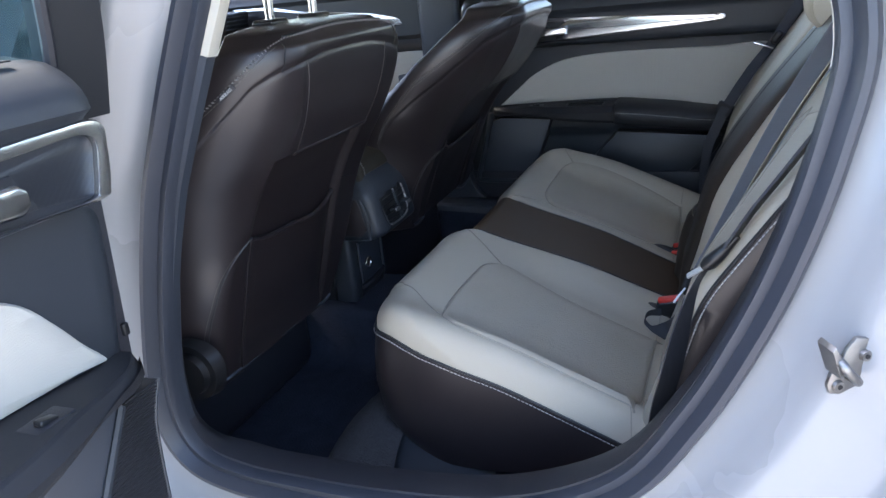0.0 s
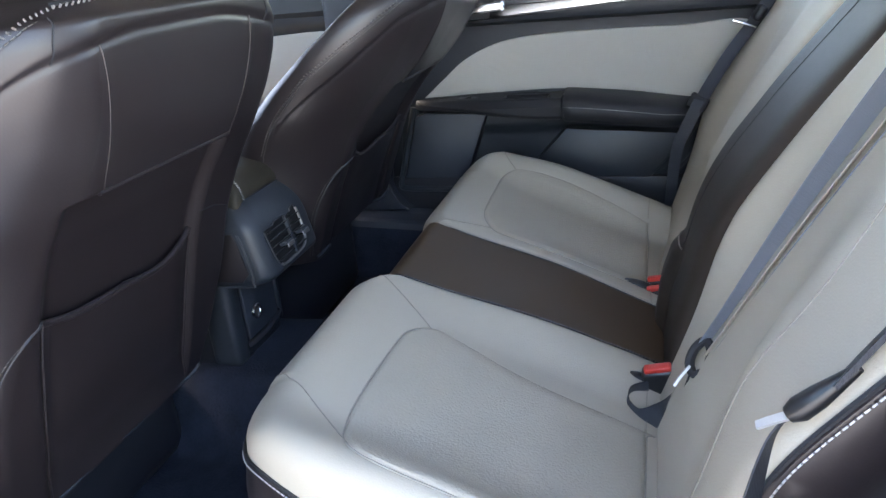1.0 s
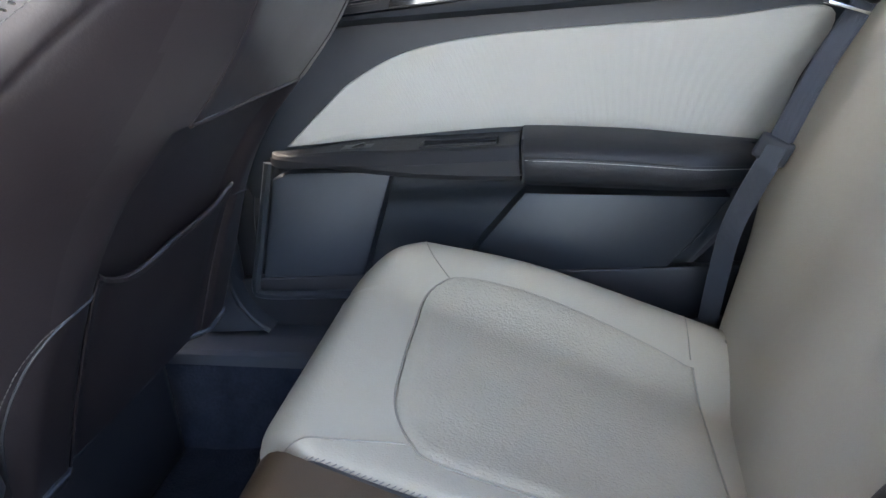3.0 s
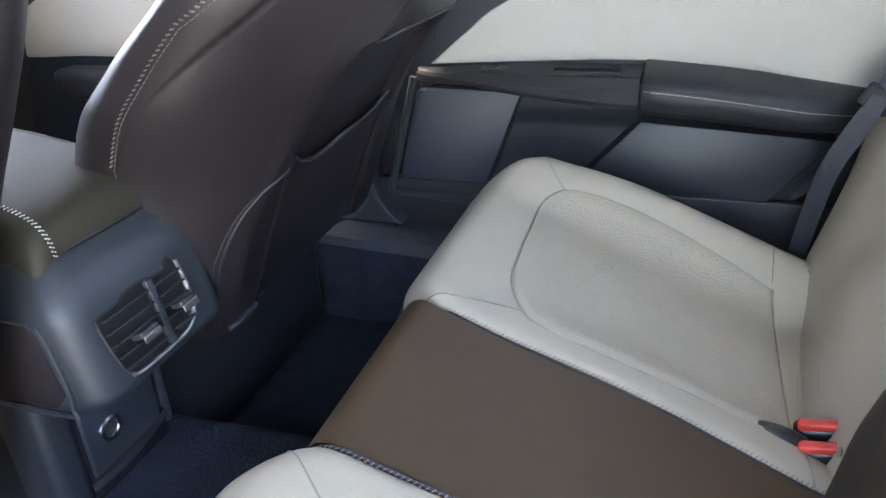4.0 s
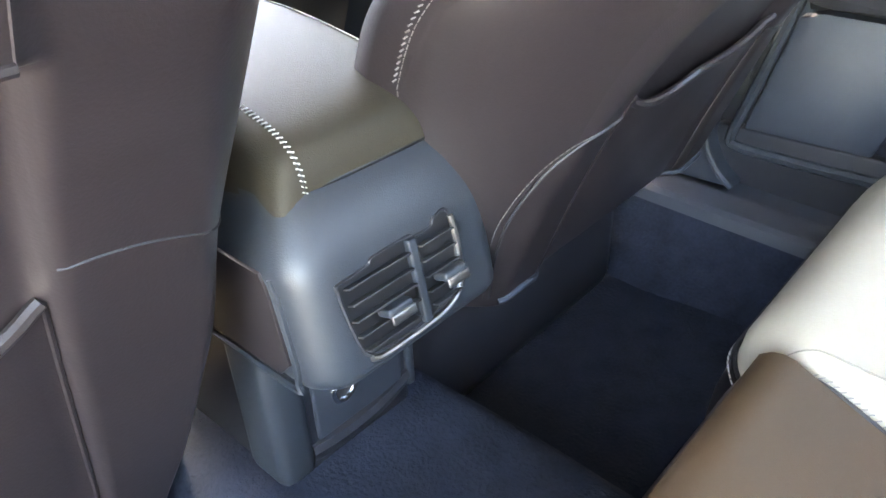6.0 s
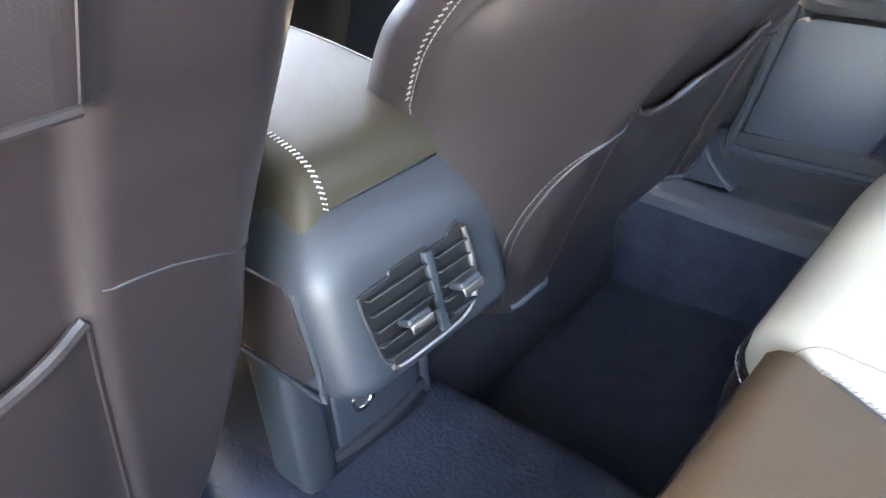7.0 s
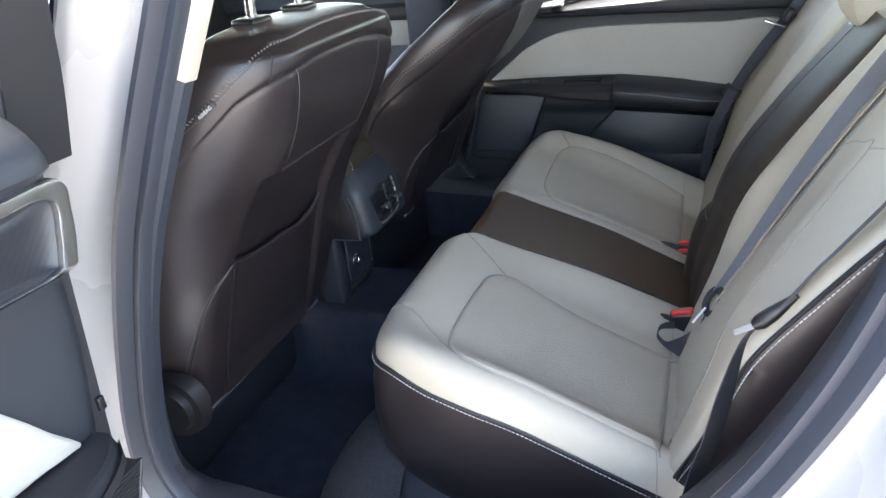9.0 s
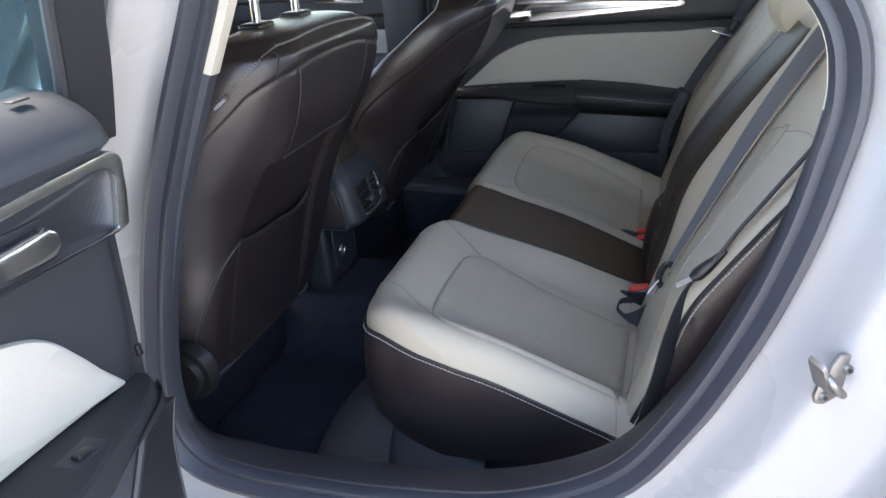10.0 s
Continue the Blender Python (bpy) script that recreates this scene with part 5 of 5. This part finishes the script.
striker = thing("door_striker", "zinc steel door striker bolted to the white pillar", "door striker")
part("striker_plate", slab([(-0.010, -0.042), (0.004, -0.044), (0.026, -0.032), (0.042, -0.008), (0.042, 0.018), (0.032, 0.034), (0.010, 0.036), (0.000, 0.020), (-0.004, 0.002), (-0.014, -0.014), (-0.016, -0.030)], 0.0, 0.006, lambda a, b, d: (a, -d, b), 0.002), STEEL, striker)
part("striker_loop", tube(spline([(-0.024, -0.002, 0.018), (-0.024, -0.030, 0.014), (-0.018, -0.036, 0.006), (0.004, -0.030, -0.012), (0.010, -0.002, -0.016)], 6), 0.0060, 10), STEEL, striker)
part("striker_guard", slab([(-0.012, -0.004), (-0.020, -0.008), (-0.040, 0.030), (-0.036, 0.036), (-0.022, 0.018)], 0.0, 0.030, lambda a, b, d: (a, -d, b), 0.003), STEEL, striker)
for a, b in ((0.026, 0.012), (-0.002, -0.030)):
    bm = bmesh.new()
    bmesh.ops.create_cone(bm, cap_ends=True, segments=18, radius1=0.0085, radius2=0.0068, depth=0.006, matrix=pose(a, -0.008, b, 90, 0, 0))
    bolt = part("bolt", bm, STEEL, striker)
    bm = bmesh.new()
    bmesh.ops.create_cone(bm, cap_ends=True, segments=6, radius1=0.0036, radius2=0.0036, depth=0.003, matrix=pose(a, -0.0105, b, 90, 0, 0))
    part("bolt_recess", bm, BLACK, bolt)
striker.matrix_basis = Matrix.Translation((0.818, -0.764, 0.864)) @ pose(0, 0, 0, 0, 8, 30) @ Matrix.Scale(0.72, 4)

# ---- front of the cabin ----
dash = thing("dashboard", "charcoal dashboard with a silver framed centre stack", "dashboard")
part("dash_body", loft([[Vector((x + 0.05 * abs((y - CAR_Y) / 0.7) ** 2, y, z)) for x, z in ((-1.30, 1.15), (-1.10, 1.20), (-0.96, 1.205), (-0.885, 1.17), (-0.86, 1.02), (-0.90, 0.92), (-0.95, 0.70), (-1.05, 0.45))] for y in (-0.72 + 1.5 * i / 30 for i in range(31))], False), BLACK_LEATHER, dash)
part("firewall", block((0.03, 1.5, 0.7), (-1.32, CAR_Y, 0.65), 0.0), TRIM_DARK, car_body)
stack = part("centre_panel", slab([(-0.14, 0.84), (0.14, 0.84), (0.145, 1.185), (-0.145, 1.185)], 0.0, 0.03, lambda a, b, d: (-0.885 + d - 0.25 * (b - 0.98), 0.045 + a, b), 0.008), PLASTIC, dash)
part("screen", slab([(-0.120, 1.117), (0.066, 1.117), (0.070, 1.175), (-0.122, 1.175)], 0.03, 0.033, lambda a, b, d: (-0.885 + d - 0.25 * (b - 0.98), 0.045 + a, b), 0.001), SCREEN, stack, "pale lit screen")
part("stack_bezel", tube([(-0.850 - 0.25 * (b - 0.98), 0.045 + a, b) for a, b in ((-0.120, 1.000), (0.098, 1.005), (0.104, 1.018), (0.105, 1.041), (0.052, 1.047), (0.038, 1.033), (-0.050, 1.033), (-0.065, 1.047), (-0.120, 1.045))], 0.004, 8, True), CHROME, stack, "silver bezel")
for i in range(4):
    for j in range(3):
        part("stack_button", block((0.006, 0.034, 0.014), (-0.849 - 0.25 * (0.925 + 0.024 * j - 0.98), -0.030 + 0.046 * i, 0.925 + 0.024 * j), 0.003), PLASTIC_SOFT, stack)
bm = bmesh.new()
bmesh.ops.create_cone(bm, cap_ends=True, segments=28, radius1=0.019, radius2=0.017, depth=0.022, matrix=pose(-0.872, 0.136, 1.078, 0, 80, 0))
part("volume_knob", bm, STEEL, stack, "satin volume knob")
part("stack_trim", ribbon([(-0.862, 0.176, 1.14), (-0.856, 0.181, 1.08), (-0.850, 0.188, 1.02), (-0.858, 0.190, 0.94)], 0.014, 0.006, (0, 1, 0)), STEEL, dash, "satin edge trim")
for y, vz in ((-0.55, 1.15), (-0.20, 1.065), (0.29, 1.065), (0.655, 1.155)):
    v = part("dash_vent", block((0.02, 0.13, 0.066), (-0.865 + 0.05 * abs((y - CAR_Y) / 0.7) ** 2, y, vz), 0.008, (0, 12, 0)), BLACK, dash)
    for k in range(4):
        part("vent_slat", block((0.012, 0.12, 0.003), (-0.855 + 0.05 * abs((y - CAR_Y) / 0.7) ** 2, y, vz - 0.020 + 0.013 * k), 0.001), PLASTIC_SOFT, v)
wheel = thing("steering_wheel", "black leather steering wheel with silver spokes", "steering wheel")
wm = pose(-0.62, -0.315, 1.00, 0, 65, 0)
part("rim", tube([wm @ Vector((0.185 * math.cos(a), 0.185 * math.sin(a), 0)) for a in (2 * math.pi * i / 48 for i in range(48))], 0.015, 12, True), BLACK_LEATHER, wheel)
bm = block((0.12, 0.15, 0.05), (0, 0, -0.015), 0.02)
bmesh.ops.transform(bm, matrix=wm, verts=bm.verts[:])
part("hub", bm, PLASTIC, wheel)
for a in (0, 90, -90):
    bm = block((0.11, 0.035, 0.016), (0.12, 0, -0.008), 0.005)
    bmesh.ops.transform(bm, matrix=wm @ pose(0, 0, 0, 0, 0, a), verts=bm.verts[:])
    part("spoke", bm, CHROME if a else PLASTIC, wheel)
part("column", tube([wm @ Vector((0, 0, -0.03)), wm @ Vector((0, 0, -0.25))], 0.035, 12), PLASTIC, wheel)

front_door = thing("front_door", "closed charcoal front door with a pale cloth insert", "car door")


def front_panel(u, v):
    x, z = -1.02 + 0.86 * u, 0.45 + 0.79 * v
    w = 0.016 * ramp(1.020, 1.034, z) + 0.014 * ramp(1.055, 1.066, z) + 0.012 * ramp(1.19, 1.20, z)
    t = max(0.0, (z - 1.20) / 0.04)
    w -= 0.075 * (1 - math.sqrt(max(0, 1 - t * t)))
    return (x, 0.765 - w, z)


part("door_panel", grid(front_panel, 30, 60), PLASTIC_SOFT, front_door)
shape = spline([(a, b, 0) for a, b in ((-0.98, 0.84), (-0.90, 0.925), (-0.75, 0.985), (-0.55, 1.004), (-0.22, 1.012), (-0.20, 0.92), (-0.22, 0.82), (-0.50, 0.835), (-0.75, 0.838))], 8, True)
part("door_insert", loft([[Vector((-0.58 + (p.x + 0.58) * k, 0.765 - w, 0.895 + (p.y - 0.895) * k)) for p in shape] for k, w in ((1, -0.003), (0.995, 0.004), (0.9, 0.007), (0.001, 0.007))], True), DOOR_CLOTH, front_door, "cream cloth door insert")
part("armrest", block((0.62, 0.07, 0.065), (-0.50, 0.735, 0.79), 0.018), BLACK_LEATHER, front_door)
FB = spline([(a, b, 0) for a, b in ((-0.945, 1.192), (-0.928, 1.140), (-0.895, 1.112), (-0.80, 1.114), (-0.60, 1.118), (-0.335, 1.102), (-0.313, 1.112), (-0.335, 1.126), (-0.45, 1.148), (-0.65, 1.166), (-0.80, 1.192), (-0.90, 1.197))], 6, True)
FC = Vector((-0.72, 1.145, 0))
FI = [Vector((p.x + 0.010 * ramp(-0.80, -0.94, p.x) - 0.10 * ramp(-0.62, -0.34, p.x), FC.y + (p.y - FC.y) * 0.74, 0)) for p in FB]
bez = part("bezel", loft([[Vector((a.x + (b.x - a.x) * k, 0.735 - w, a.y + (b.y - a.y) * k)) for a, b in zip(FB, FI)] for k, w in ((0.0, -0.006), (0.05, 0.003), (0.9, 0.005), (1.0, 0.001))], True), CHROME, front_door, "satin silver bezel")
panel_ob = part("handle_panel", loft([[Vector((FC.x + (p.x - FC.x) * k, 0.735 - w, FC.y + (p.y - FC.y) * k)) for p in FI] for k, w in ((1.0, 0.001), (0.98, 0.002), (0.001, 0.002))], True), HANDLE_PANEL, front_door)
part("switch_plate", tube([(a, 0.7325, b) for a, b in ((-0.785, 1.128), (-0.770, 1.126), (-0.775, 1.166), (-0.790, 1.168))], 0.0012, 6, True), LABEL, panel_ob)
for k in range(3):
    part("switch_mark", block((0.006, 0.001, 0.005), (-0.781 - 0.001 * k, 0.7323, 1.136 + 0.011 * k), 0.0), LABEL, panel_ob)
part("door_handle", block((0.11, 0.016, 0.018), (-0.60, 0.728, 1.138), 0.006), CHROME, front_door)
part("pillar_trim", block((0.13, 0.05, 0.95), (-0.135, 0.735, 0.93), 0.02), PLASTIC, car_body, "charcoal pillar trim")
near_front = thing("front_door", "closed charcoal driver door with a pale cloth insert", "car door")
part("door_panel", grid(lambda u, v: (front_panel(u, v)[0], 2 * CAR_Y - front_panel(u, v)[1], front_panel(u, v)[2]), 30, 60), PLASTIC_SOFT, near_front)
part("armrest", block((0.62, 0.07, 0.065), (-0.50, -0.675, 0.79), 0.018), BLACK_LEATHER, near_front)
part("door_insert", slab([(p.x, p.y) for p in shape], 0.0, 0.007, lambda a, b, d: (a, -0.705 + d, b), 0.002), DOOR_CLOTH, near_front, "cream cloth door insert")
pane = part("window_pane", slab([(-1.0, 1.21), (-0.17, 1.19), (-0.10, 1.42), (-0.62, 1.42)], 0, 0.004, lambda a, b, d: (a, 0.80 - 0.22 * (b - 1.12) + d, b)), GLASS, front_door)
pane.visible_shadow = False
front_door.matrix_basis = Matrix.Translation((0.05, 0, 0))
part("outer_skin", slab([(-1.05, 0.40), (-0.20, 0.40), (-0.19, 1.13), (-1.10, 1.10)], 0.0, 0.05, lambda a, b, d: (a, -0.86 + 0.06 * max(0, b - 0.9) + d, b), 0.01), PAINT, near_front, "white painted door skin")
near_pane = part("window_pane", slab([(-1.0, 1.10), (-0.19, 1.12), (-0.09, 1.40), (-0.62, 1.42)], 0, 0.004, lambda a, b, d: (a, -0.79 + 0.30 * (b - 1.12) + d, b)), GLASS, near_front)
near_pane.visible_shadow = False
part("window_frame", tube([(-0.19, -0.80, 1.11), (-0.135, -0.75, 1.26), (-0.09, -0.715, 1.40)], 0.028, 8), BLACK, near_front)
hills = part("hill", grid(lambda u, v: (-900 + 1800 * u, -420 - 200 * v, GROUND_Z - 1 + (22 + 10 * noise.noise(Vector((u * 9, 3, 0))) + 5 * noise.noise(Vector((u * 41, 7, 0)))) * math.sin(math.pi * min(1, v * 1.0))), 120, 8), HILL)
tagged(hills, "low dry brown hills beyond the car park", "hill", kind="structure")
# pillar cover finished as a mirror to strengthen its sky reflection
part("pillar_cover", slab([(-0.34, 1.10), (0.0, 1.10), (0.04, 1.20), (0.09, 1.40), (-0.28, 1.42)], 0.0, 0.012, lambda a, b, d: (a, -0.80 + 0.30 * (b - 1.12) + d, b), 0.003), MIRROR_METAL, car_body, "pillar cover, mirrored to brighten its reflection")
